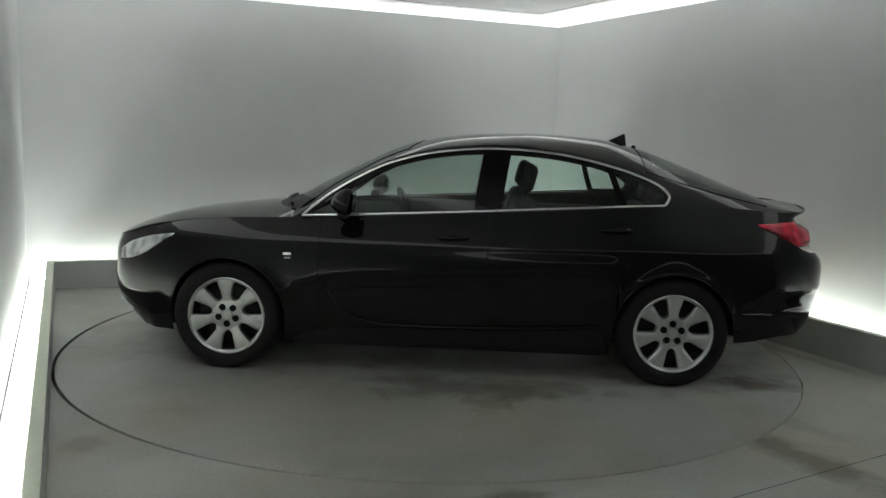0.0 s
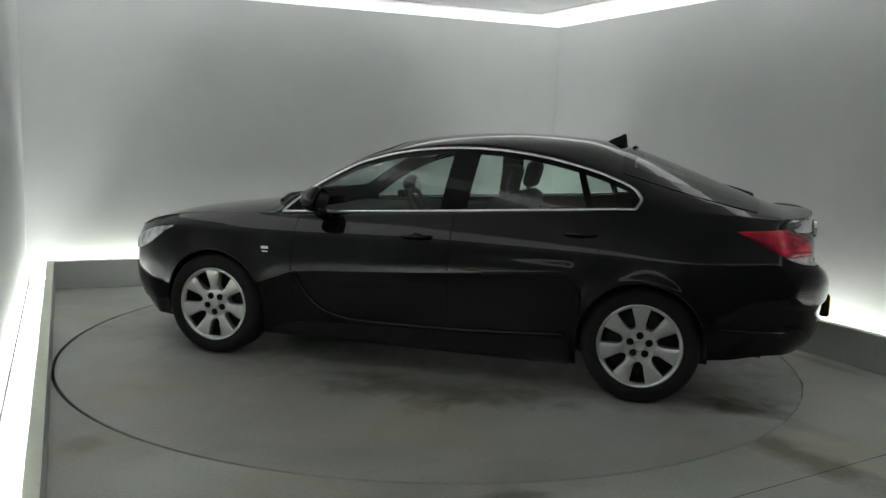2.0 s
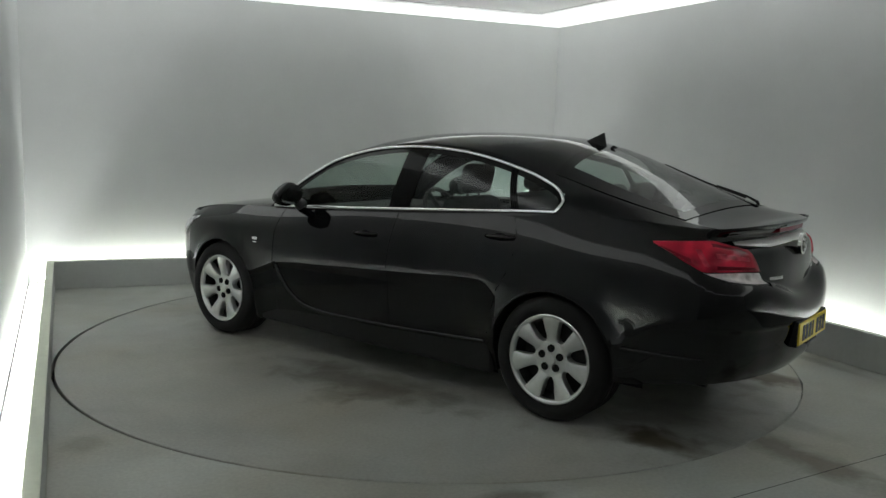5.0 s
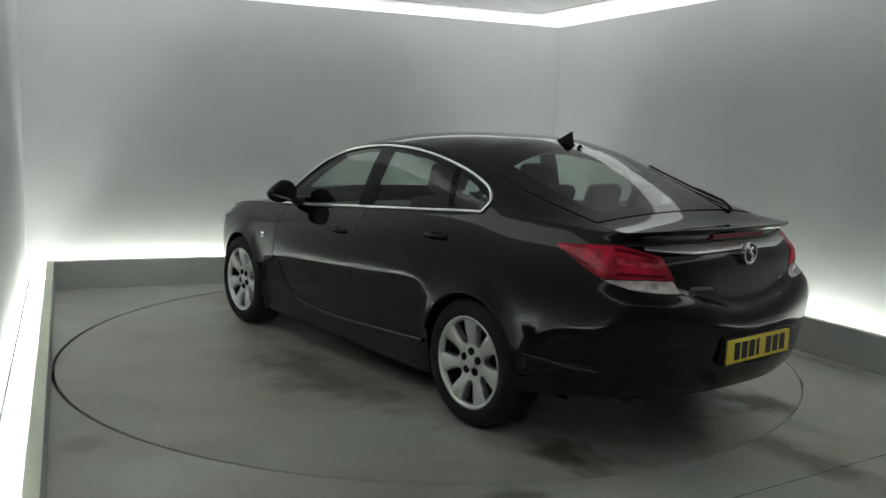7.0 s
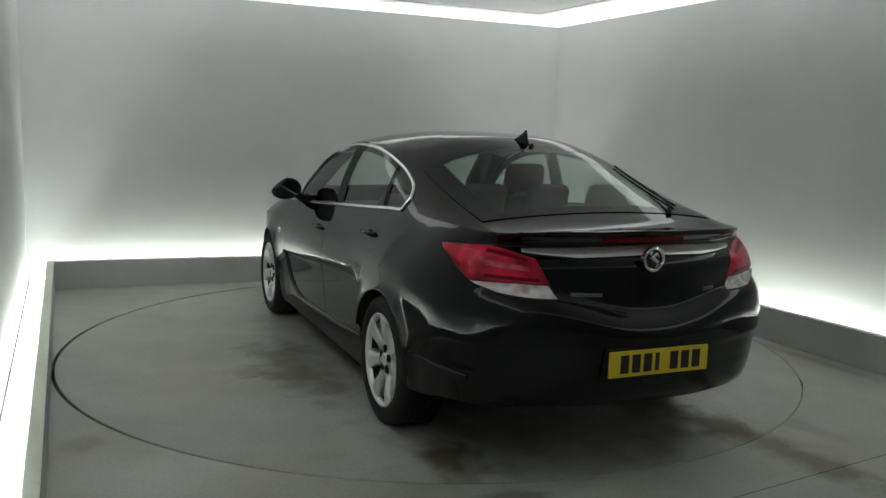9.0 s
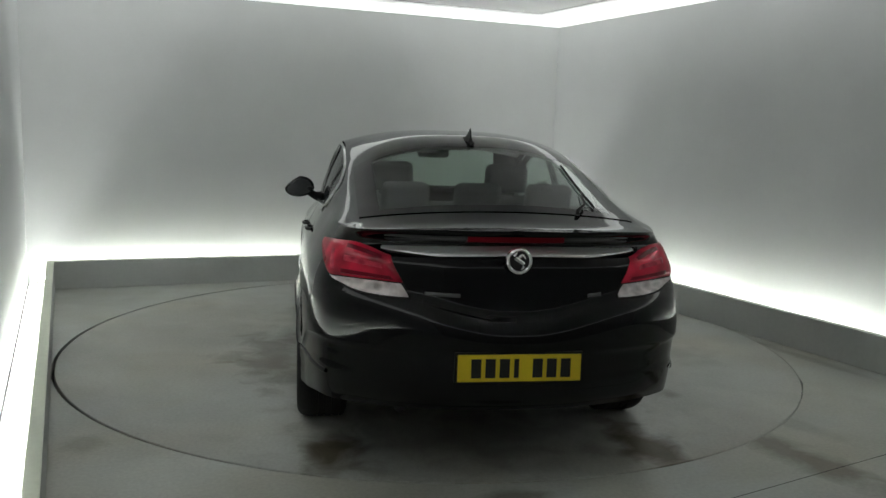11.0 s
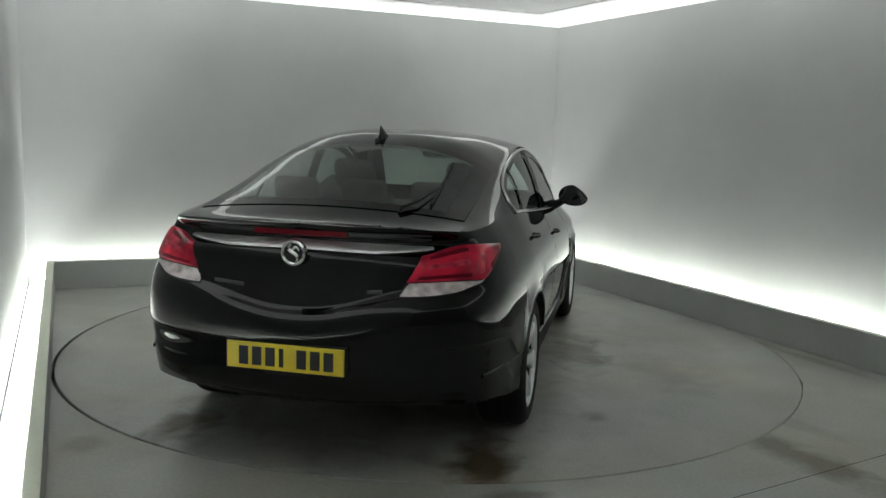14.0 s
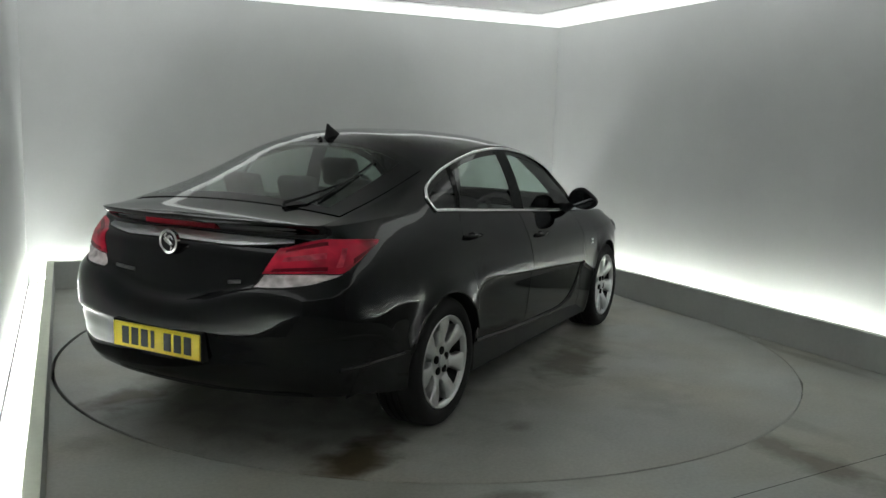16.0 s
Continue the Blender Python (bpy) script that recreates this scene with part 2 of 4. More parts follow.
# ---------------------------------------------------------------- the room
ANG_B, ANG_L, ANG_R = radians(21.7), radians(24.0), radians(25.7)
NB = Vector((-math.sin(ANG_B), math.cos(ANG_B)))      # outward normals in plan
NL = Vector((-math.cos(ANG_L), -math.sin(ANG_L)))
NR = Vector((math.cos(ANG_R), math.sin(ANG_R)))
NF = -NB
CEIL = 2.695
DISC_R = 2.489


def meet(n1, d1, n2, d2):
    det = n1.x * n2.y - n1.y * n2.x
    return Vector(((d1 * n2.y - d2 * n1.y) / det, (n1.x * d2 - n2.x * d1) / det))


FRONT = 6.7
WB, WL, WR = 2.84, 2.725, 2.74          # wall faces
PB, PL, PR = 2.59, 2.50, 2.45           # plinth faces


def prism(bm, pts, z0, z1):
    lo = [bm.verts.new((p.x, p.y, z0)) for p in pts]
    hi = [bm.verts.new((p.x, p.y, z1)) for p in pts]
    bm.faces.new(lo[::-1])
    bm.faces.new(hi)
    n = len(pts)
    for i in range(n):
        bm.faces.new((lo[i], lo[(i + 1) % n], hi[(i + 1) % n], hi[i]))
    return bm


def strip(n1, d0, d1, na, da, nb, db):
    """Plan quad between two offsets of one wall line, cut by two other lines."""
    return [meet(n1, d0, na, da), meet(n1, d0, nb, db), meet(n1, d1, nb, db), meet(n1, d1, na, da)]


def build_room():
    T = 0.12
    bm = bmesh.new()
    prism(bm, strip(NB, WB, WB + T, NL, WL + T, NR, WR + T), -0.05, CEIL + 0.03)
    thing("wall_north", finish(bm), M_WALL, "smooth white painted studio wall washed by light", "wall", kind="structure")
    bm = bmesh.new()
    prism(bm, strip(NL, WL, WL + T, NB, WB, NF, FRONT), -0.05, CEIL + 0.03)
    thing("wall_west", finish(bm), M_WALL, "smooth white painted studio side wall", "wall", kind="structure")
    bm = bmesh.new()
    prism(bm, strip(NR, WR, WR + T, NB, WB, NF, FRONT), -0.05, CEIL + 0.03)
    thing("wall_east", finish(bm), M_WALL, "smooth white painted studio side wall", "wall", kind="structure")
    bm = bmesh.new()
    prism(bm, strip(NF, FRONT, FRONT + T, NL, WL + T, NR, WR + T), -0.05, CEIL + 0.03)
    thing("wall_south", finish(bm), M_DARK, "dark plain entrance wall behind the camera", "wall", kind="structure")
    bm = bmesh.new()
    q = [meet(NB, WB + T, NL, WL + T), meet(NF, FRONT + T, NL, WL + T), meet(NF, FRONT + T, NR, WR + T), meet(NB, WB + T, NR, WR + T)]
    prism(bm, q, CEIL + 0.03, CEIL + 0.15)
    thing("ceiling", finish(bm), M_CEIL, "plain grey painted studio ceiling", "ceiling", kind="structure")
    # floor with the round opening of the turntable
    bm = bmesh.new()
    n = 720
    lim = [(NB, WB), (NL, WL), (NR, WR), (NF, FRONT)]
    inner, outer = [], []
    for i in range(n):
        a = 2 * math.pi * i / n
        d = Vector((math.cos(a), math.sin(a)))
        r = min(dist / d.dot(nn) for nn, dist in lim if d.dot(nn) > 1e-6)
        chip = 0.010 * math.exp(-((math.remainder(a - radians(-19.5), 2 * math.pi)) / 0.045) ** 2)
        inner.append(d * (DISC_R + 0.0045 + chip) + Vector((-0.0075, -0.0035)))
        outer.append(d * max(r, DISC_R + 0.02))
    top_i = [bm.verts.new((p.x, p.y, 0)) for p in inner]
    top_o = [bm.verts.new((p.x, p.y, 0)) for p in outer]
    low_i = [bm.verts.new((p.x, p.y, -0.06)) for p in inner]
    for i in range(n):
        k = (i + 1) % n
        bm.faces.new((top_i[i], top_o[i], top_o[k], top_i[k]))
        bm.faces.new((top_i[k], low_i[k], low_i[i], top_i[i]))
    # corners
    for (a, da), (b, db) in (((NB, WB), (NL, WL)), ((NB, WB), (NR, WR)), ((NF, FRONT), (NL, WL)), ((NF, FRONT), (NR, WR))):
        c = meet(a, da, b, db)
        i = min(range(n), key=lambda j: (outer[j] - c).length)
        top_o[i].co = (c.x, c.y, 0)
    thing("floor", finish(bm), M_FLOOR, "scuffed grey painted concrete studio floor", "floor", kind="structure")
    bm = bmesh.new()
    bmesh.ops.create_circle(bm, cap_ends=True, radius=DISC_R + 0.05, segments=96)
    for v in bm.verts:
        v.co.z = -0.062
    thing("pit", finish(bm), M_PIT, "dark pit floor under the turntable edge", "floor", kind="structure")
    # floor joint near the entrance
    bm = bmesh.new()
    a, b = Vector((1.00, -2.735)), Vector((3.2, -1.46))
    nn = Vector((-(b - a).y, (b - a).x)).normalized() * 0.0022
    vs = [bm.verts.new((p.x, p.y, 0.0035)) for p in (a - nn, b - nn, b + nn, a + nn)]
    bm.faces.new(vs)
    thing("floor_joint", finish(bm), M_PIT, "thin dark joint between painted floor slabs", "floor joint", kind="structure")


PH = 0.252      # plinth height


def build_wall_panel():
    """Flush access board on the back wall, a little proud of the paint."""
    along = Vector((NB.y, -NB.x))
    a = Vector((-2.37, 2.33))
    a = a + NB * (WB - a.dot(NB))
    b = a + along * 2.9
    bm = bmesh.new()
    prism(bm, [a, b, b - NB * 0.004, a - NB * 0.004], 0.30, 1.25)
    bmesh.ops.bevel(bm, geom=bm.edges[:], offset=0.0018, segments=2, affect="EDGES")
    thing("wall_panel", finish(bm), M_WALL, "thin white board fixed flat on the back wall", "wall panel", kind="structure")


def build_plinths():
    th = 0.058
    specs = (("plinth_north", NB, PB, NL, PL, NR, PR), ("plinth_west", NL, PL, NB, PB, NF, 5.2), ("plinth_east", NR, PR, NB, PB, NF, 5.2))
    for name, n1, d, na, da, nb, db in specs:
        bm = bmesh.new()
        if name == "plinth_north":
            q = strip(n1, d, d + th, na, da + th, nb, db + th)
        else:
            q = strip(n1, d, d + th, na, da, nb, db)
        prism(bm, q, 0.003, PH)
        bmesh.ops.bevel(bm, geom=[e for e in bm.edges if all(v.co.z > 0.2 for v in e.verts)], offset=0.004, segments=2, affect="EDGES")
        finish(bm)
        # the top and the side towards the wall are coloured paler for the tube light
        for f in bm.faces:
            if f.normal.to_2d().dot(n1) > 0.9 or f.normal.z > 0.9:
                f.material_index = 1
        thing(name, bm, [M_PLINTH, M_PLINTH_LIT], "low grey painted upstand hiding the floor lights", "plinth", kind="structure")
    # trough floors
    for name, q in (("trough_north", strip(NB, PB + th, WB, NL, WL, NR, WR)), ("trough_west", strip(NL, PL + th, WL, NB, PB + th, NF, 5.2)), ("trough_east", strip(NR, PR + th, WR, NB, PB + th, NF, 5.2))):
        bm = bmesh.new()
        prism(bm, q, 0.004, 0.022)
        thing(name, finish(bm), M_TROUGH, "white painted light trough behind the upstand", "trough", kind="structure")
    # dark open joint at the foot of the side wall
    bm = bmesh.new()
    prism(bm, strip(NL, WL - 0.014, WL - 0.002, NB, WB - 0.03, NF, 5.0), 0.020, 0.026)
    thing("trim", finish(bm), M_PIT, "narrow black joint strip along the foot of the wall", "trim", kind="structure")


def build_tubes():
    """Fluorescent tubes lying end to end in the troughs."""
    rows = ((NB, PB + 0.175, meet(NB, PB + 0.175, NL, PL + 0.10), meet(NB, PB + 0.175, NR, PR + 0.16)),
            (NL, PL + 0.160, meet(NL, PL + 0.160, NB, PB + 0.05), meet(NL, PL + 0.160, NF, 4.4)),
            (NR, PR + 0.185, meet(NR, PR + 0.185, NB, PB + 0.14), meet(NR, PR + 0.185, NF, 4.4)))
    for n1, d, a, b in rows:
        run = b - a
        dr = run.normalized()
        k = max(1, round(run.length / 1.5))
        pitch = run.length / k
        L = pitch - 0.012
        root = tagged(new("fluorescent_tube"), "lit white fluorescent tube lying in the trough", "lamp", "floor tubes")
        bm = bmesh.new()
        tube(bm, [(-L / 2 + 0.008, 0, 0), (L / 2 - 0.008, 0, 0)], 0.0135, 14)
        part("glass_tube", finish(bm, 40), M_TUBE, root, "glowing white tube")
        for s in (-1, 1):
            bm = bmesh.new()
            tube(bm, [(s * (L / 2 - 0.008), 0, 0), (s * L / 2, 0, 0)], 0.0138, 14)
            part("end_cap", finish(bm, 40), M_CAP, root)
            bm = bmesh.new()
            box(bm, s * (L / 2 - 0.10) - 0.008, s * (L / 2 - 0.10) + 0.008, -0.008, 0.008, -0.063, -0.0125)
            part("holder", finish(bm, 40), M_CAP, root)
        for i in range(k):
            c = a + dr * ((i + 0.5) * pitch)
            m = pose(c.x, c.y, 0.085, 0, 0, math.degrees(math.atan2(dr.y, dr.x)))
            if i == 0:
                root.matrix_basis = m
            else:
                copy_thing(root, m)


def build_ceiling_lights():
    """Luminous panels round the edge of the ceiling."""
    w = 0.62
    runs = ((NB, WB, NL, WL, NR, WR, 4, w), (NL, WL, NB, WB - w, NF, 6.45, 6, w), (NR, WR, NB, WB - w, NF, 6.45, 6, w),
            (NF, 6.68, NL, WL, NR, WR, 4, 0.22))
    for n1, d, na, da, nb, db, k, wide in runs:
        q = strip(n1, d - wide, d, na, da, nb, db)
        for i in range(k):
            f0, f1 = i / k, (i + 1) / k
            p = [q[0].lerp(q[1], f0), q[0].lerp(q[1], f1), q[3].lerp(q[2], f1), q[3].lerp(q[2], f0)]
            root = tagged(new("ceiling_light"), "long glowing white ceiling light panel along the wall", "ceiling light", "ceiling panels")
            bm = bmesh.new()
            prism(bm, p, CEIL, CEIL + 0.02)
            part("diffuser", finish(bm), M_PANEL, root, "glowing white diffuser")
            bm = bmesh.new()
            prism(bm, p, CEIL + 0.02, CEIL + 0.029)
            part("housing", finish(bm), M_CEIL, root)


# ---------------------------------------------------------------- the turntable


def build_turntable():
    root = tagged(new("turntable"), "large round grey turntable plate with tyre stains and painted car shade", "turntable")
    R = DISC_R - 0.005
    bm = bmesh.new()
    lathe(bm, [(0.001, 0.0)] + [(R * i / 14, 0.0) for i in range(1, 14)] + [(R - 0.034, 0.0), (R - 0.034, -0.03)], 180, "z")
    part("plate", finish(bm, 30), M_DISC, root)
    bm = bmesh.new()
    lathe(bm, [(R - 0.0338, -0.03), (R - 0.0338, 0.0), (R - 0.004, 0.0), (R, -0.004), (R, -0.045)], 180, "z")
    part("edge_ring", finish(bm, 30), M_DISC, root, "grey painted outer edge ring")
    return root


# ---------------------------------------------------------------- the car
WX, WZ, WR_T, ARCH = 1.3685, 0.335, 0.335, 0.362

OUTLINE = [(2.335, 0.0), (2.325, 0.18), (2.27, 0.42), (2.16, 0.62), (2.0, 0.765), (1.8, 0.855), (1.37, 0.915), (0.9, 0.922), (0.3, 0.926), (-0.4, 0.928),
           (-1.0, 0.928), (-1.37, 0.925), (-1.75, 0.905), (-2.0, 0.865), (-2.19, 0.785), (-2.32, 0.635), (-2.395, 0.40), (-2.425, 0.18), (-2.432, 0.0)]

SIDE_IN = curve([(0.15, 0.085), (0.21, 0.058), (0.28, 0.037), (0.36, 0.021), (0.5, 0.006), (0.61, 0.0), (0.665, 0.0003), (0.70, 0.003), (0.75, 0.010), (0.80, 0.021)])
CREASE = curve([(1.12, 0.49), (1.03, 0.51), (0.9, 0.552), (0.79, 0.592), (0.3, 0.63), (-0.14, 0.655), (-0.5, 0.678), (-0.88, 0.70), (-0.95, 0.69), (-1.02, 0.63)])
CREASE_R = curve([(-1.60, 0.478), (-1.74, 0.480), (-1.81, 0.490), (-1.88, 0.540), (-1.95, 0.590), (-2.1, 0.612), (-2.44, 0.60)])


def BOOT_ARC(y):
    """How far the lower edge of the boot lid rises towards the sides."""
    return 0.105 * (1 - math.exp(-(abs(y) / 0.40) ** 2.4))


def warp(z, y):
    return z + BOOT_ARC(y) * step(0.50, 0.72, z) * (1 - step(0.77, 0.985, z))


def unwarp(z, y):
    lo, hi = z - 0.12, z
    for _ in range(22):
        mid = (lo + hi) / 2
        if warp(mid, y) < z:
            lo = mid
        else:
            hi = mid
    return (lo + hi) / 2



FRONT_IN = curve([(0.15, 0.22), (0.22, 0.14), (0.28, 0.08), (0.35, 0.035), (0.43, 0.006), (0.52, 0.0), (0.60, 0.004), (0.68, 0.013), (0.735, 0.03), (0.80, 0.06)])
REAR_IN = curve([(0.2, 0.20), (0.28, 0.13), (0.33, 0.085), (0.38, 0.05), (0.48, 0.022), (0.58, 0.004), (0.64, 0.0), (0.68, 0.010), (0.71, 0.032), (0.735, 0.070), (0.745, 0.088),
                 (0.80, 0.094), (0.9, 0.10), (0.955, 0.11), (0.985, 0.14), (1.01, 0.175), (1.035, 0.185), (1.048, 0.170), (1.060, 0.138), (1.085, 0.128), (1.10, 0.128)])
SH_Z = curve([(2.34, 0.735), (2.22, 0.765), (2.1, 0.802), (1.9, 0.865), (1.6, 0.915), (1.3, 0.938), (0.93, 0.952), (0.3, 0.988), (-0.3, 1.026), (-0.8, 1.058), (-1.275, 1.087),
              (-1.6, 1.095), (-1.9, 1.085), (-2.1, 1.075), (-2.2, 1.078), (-2.4, 1.092)])
SH_IN = curve([(2.34, 0.06), (2.1, 0.09), (1.8, 0.125), (1.4, 0.14), (0.93, 0.135), (0.0, 0.12), (-0.7, 0.125), (-1.275, 0.138), (-1.6, 0.15), (-1.9, 0.14), (-2.4, 0.13)])
MID_Z = curve([(2.34, 0.72), (2.305, 0.736), (2.24, 0.785), (2.1, 0.848), (1.85, 0.912), (1.56, 0.952), (1.24, 0.992), (1.10, 1.02), (0.99, 1.085), (0.67, 1.255), (0.36, 1.400), (0.04, 1.476), (-0.2, 1.500),
               (-0.5, 1.511), (-0.94, 1.490), (-1.22, 1.428), (-1.54, 1.318), (-1.82, 1.210), (-2.02, 1.136), (-2.13, 1.102), (-2.20, 1.092), (-2.29, 1.096), (-2.4, 1.092)])
RAIL_Z = curve([(0.98, 0.950), (0.86, 1.035), (0.73, 1.135), (0.58, 1.225), (0.40, 1.312), (0.10, 1.39), (-0.28, 1.424), (-0.67, 1.397), (-1.02, 1.322), (-1.27, 1.258), (-1.5, 1.198),
                (-1.8, 1.132), (-2.05, 1.088), (-2.2, 1.078)])
RAIL_Y = curve([(0.98, 0.785), (0.86, 0.765), (0.58, 0.715), (0.10, 0.670), (-0.28, 0.660), (-0.67, 0.658), (-1.02, 0.662), (-1.27, 0.664), (-1.5, 0.664), (-1.8, 0.662), (-2.05, 0.664), (-2.2, 0.67)])


def outline_points():
    P = [Vector((x, y)) for x, y in OUTLINE]
    P = [Vector((P[1].x, -P[1].y))] + P + [Vector((P[-2].x, -P[-2].y))]
    out = []
    for i in range(1, len(P) - 2):
        for k in range(40):
            t = k / 40
            a, b, c, d = P[i - 1], P[i], P[i + 1], P[i + 2]
            out.append(0.5 * ((2 * b) + (c - a) * t + (2 * a - 5 * b + 4 * c - d) * t * t + (3 * b - 3 * c + d - a) * t ** 3))
    out.append(P[-2])
    return out


FINE = outline_points()
ARC = np.concatenate([[0], np.cumsum([(FINE[i + 1] - FINE[i]).length for i in range(len(FINE) - 1)])])
FX, FY = np.array([p.x for p in FINE]), np.array([p.y for p in FINE])
TOTAL = float(ARC[-1])


def plan(u):
    """Place and outward normal on the widest outline, u metres from the nose."""
    e = 0.004
    a = Vector((np.interp(u - e, ARC, FX), np.interp(u - e, ARC, FY))) if u > e else Vector((np.interp(e, ARC, FX), -np.interp(e, ARC, FY)))
    b = Vector((np.interp(u + e, ARC, FX), np.interp(u + e, ARC, FY))) if u < TOTAL - e else Vector((np.interp(TOTAL - e, ARC, FX), -np.interp(TOTAL - e, ARC, FY)))
    d = (b - a).normalized()
    return Vector((np.interp(u, ARC, FX), np.interp(u, ARC, FY))), Vector((-d.y, d.x)) * (1 if Vector((-d.y, d.x)).dot(Vector((np.interp(u, ARC, FX), np.interp(u, ARC, FY)))) > 0 else -1)


def u_of_x(x):
    return float(np.interp(-x, -FX, ARC))


def weights(u):
    _, n = plan(u)
    wf, wr = step(0.30, 0.92, n.x), step(0.30, 0.92, -n.x)
    return wf, wr, 1 - wf - wr


def shoulder(u):
    p, n = plan(u)
    wf, wr, ws = weights(u)
    z = SH_Z(p.x)
    d = wf * FRONT_IN(z) + wr * REAR_IN(z) + ws * SH_IN(p.x)
    return p - n * d, z




def inset(u, z):
    p, n = plan(u)
    wf, wr, ws = weights(u)
    zs = SH_Z(p.x)
    top = min(0.80, zs - 0.1)
    if z > top:
        t = (z - top) / max(zs - top, 1e-4)
        s = SIDE_IN(top) + (SH_IN(p.x) - SIDE_IN(top)) * t ** 1.35
    else:
        ck = CREASE_R(p.x) if p.x < -1.6 else CREASE(p.x) if -1.02 < p.x < 1.12 else 0.60
        s = SIDE_IN(z + (0.625 - ck) * (1 - step(ck + 0.02, top, z)))
    # crease along the doors with an undercut below it, and the blade line in front
    if -1.02 < p.x < 1.12:
        below = CREASE(p.x) - z
        fade = 1 - step(0.98, 1.12, p.x)
        if below > 0:
            s += 0.020 * (1 - math.exp(-below / 0.016)) * fade
    under = 0.0
    if p.x < -1.70:
        below = CREASE_R(p.x) - z
        if below > 0:
            under = 0.014 * (1 - math.exp(-below / 0.014)) * (1 - 0.3 * step(0.10, 0.14, below)) * (0.3 + 0.7 * step(0.25, 0.5, p.y))
    # arch lips
    for wx in (WX, -WX):
        r = math.hypot(p.x - wx, z - WZ)
        if r < ARCH + 0.14:
            s -= 0.013 * math.exp(-((r - ARCH) / 0.045) ** 2)
    zr = unwarp(z, p.y) if wr > 0 else z
    return wf * FRONT_IN(min(z, 0.80)) + wr * REAR_IN(zr) + ws * s + under


def side_point(u, z, off=0.0):
    p, n = plan(u)
    q = p - n * (inset(u, z) - off)
    return Vector((q.x, q.y, z))


US = sorted(set([round(TOTAL * i / 150, 5) for i in range(151)]
                + [round(u_of_x(s * WX + ARCH * math.cos(math.pi * k / 26)), 5) for s in (1, -1) for k in range(27)]
                + [round(u_of_x(s * WX + e * (ARCH + 0.0015)), 5) for s in (1, -1) for e in (1, -1)]
                + [round(u_of_x(x), 5) for x in (0.80, -0.23)]))
US = [u for i, u in enumerate(US) if i == 0 or u - US[i - 1] > 0.0012]
SHX = np.array([shoulder(u)[0].x for u in US])
SHY = np.array([shoulder(u)[0].y for u in US])


def sh_y(x):
    return float(np.interp(-x, -SHX, SHY))


def bottom(x, u):
    for wx in (WX, -WX):
        dx = abs(x - wx)
        if dx <= ARCH + 0.0005:
            return WZ + math.sqrt(max(ARCH * ARCH - dx * dx, 0))
    if x > WX:
        return 0.215
    if x < -WX:
        return 0.292 + 0.04 * step(-1.78, -2.1, x)
    return 0.172


def rail(x):
    """Roof rail: half width and height; falls together with the shoulder beyond the cabin."""
    ys, zs = sh_y(x), SH_Z(x)
    k = step(1.02, 0.94, x) * step(-2.24, -2.05, x)
    return ys + (min(RAIL_Y(x), ys) - ys) * k, zs + (max(RAIL_Z(x), zs) - zs) * k


def top_z(x, y):
    """Height of the bonnet, roof or deck at a place in plan."""
    y = abs(y)
    yr, zr = rail(x)
    zc = MID_Z(x)
    if y <= yr:
        n = 2.1 + 0.9 * step(0.6, 0.0, x) * step(-1.75, -1.0, x)
        return zc - (zc - zr) * (y / max(yr, 1e-4)) ** n
    ys, zs = sh_y(x), SH_Z(x)
    t = (y - yr) / max(ys - yr, 1e-5)
    return zr + (zs - zr) * t


def band_y(x, z):
    """Half width of the cabin side at a height between belt and rail."""
    ys, zs = sh_y(x), SH_Z(x)
    yr, zr = rail(x)
    t = min(max((z - zs) / max(zr - zs, 1e-5), 0), 1)
    return ys + (yr - ys) * t + 0.018 * math.sin(math.pi * t) * step(0.0, 0.2, zr - zs)


NV, NBAND, NTOP = 60, 12, 22
WIN_TOP = [(0.925, 0.962), (0.84, 1.035), (0.71, 1.132), (0.565, 1.218), (0.38, 1.305), (0.09, 1.378), (-0.28, 1.408), (-0.67, 1.382), (-1.0, 1.312), (-1.18, 1.253), (-1.27, 1.212), (-1.315, 1.170)]


def smooth_line(pts, k=8):
    P = [Vector(p) for p in pts]
    P = [2 * P[0] - P[1]] + P + [2 * P[-1] - P[-2]]
    out = []
    for i in range(1, len(P) - 2):
        for j in range(k):
            t = j / k
            a, b, c, d = P[i - 1], P[i], P[i + 1], P[i + 2]
            out.append(0.5 * ((2 * b) + (c - a) * t + (2 * a - 5 * b + 4 * c - d) * t * t + (3 * b - 3 * c + d - a) * t ** 3))
    out.append(P[-2])
    return out


WIN_ARC = smooth_line(WIN_TOP + [(-1.322, 1.148), (-1.310, 1.122), (-1.294, 1.099)])
WIN_LOW = [Vector((0.925 - (0.925 + 1.294) * i / 60, 0)) for i in range(61)]
WIN_LOW = [Vector((p.x, SH_Z(p.x) + 0.010)) for p in WIN_LOW]
WIN_POLY = WIN_ARC + WIN_LOW[::-1]


def inside(poly, x, y):
    c, n = False, len(poly)
    for i in range(n):
        a, b = poly[i], poly[(i + 1) % n]
        if (a.y > y) != (b.y > y) and x < (b.x - a.x) * (y - a.y) / (b.y - a.y) + a.x:
            c = not c
    return c


# windscreen and rear window: corner curves in plan (top edge, bottom edge, half widths)
SCREENS = {"windscreen": (0.22, 0.30, 0.50, 1.09, 0.90, 0.66), "rear_window": (-1.185, -1.20, 0.640, -1.995, -1.955, 0.648)}


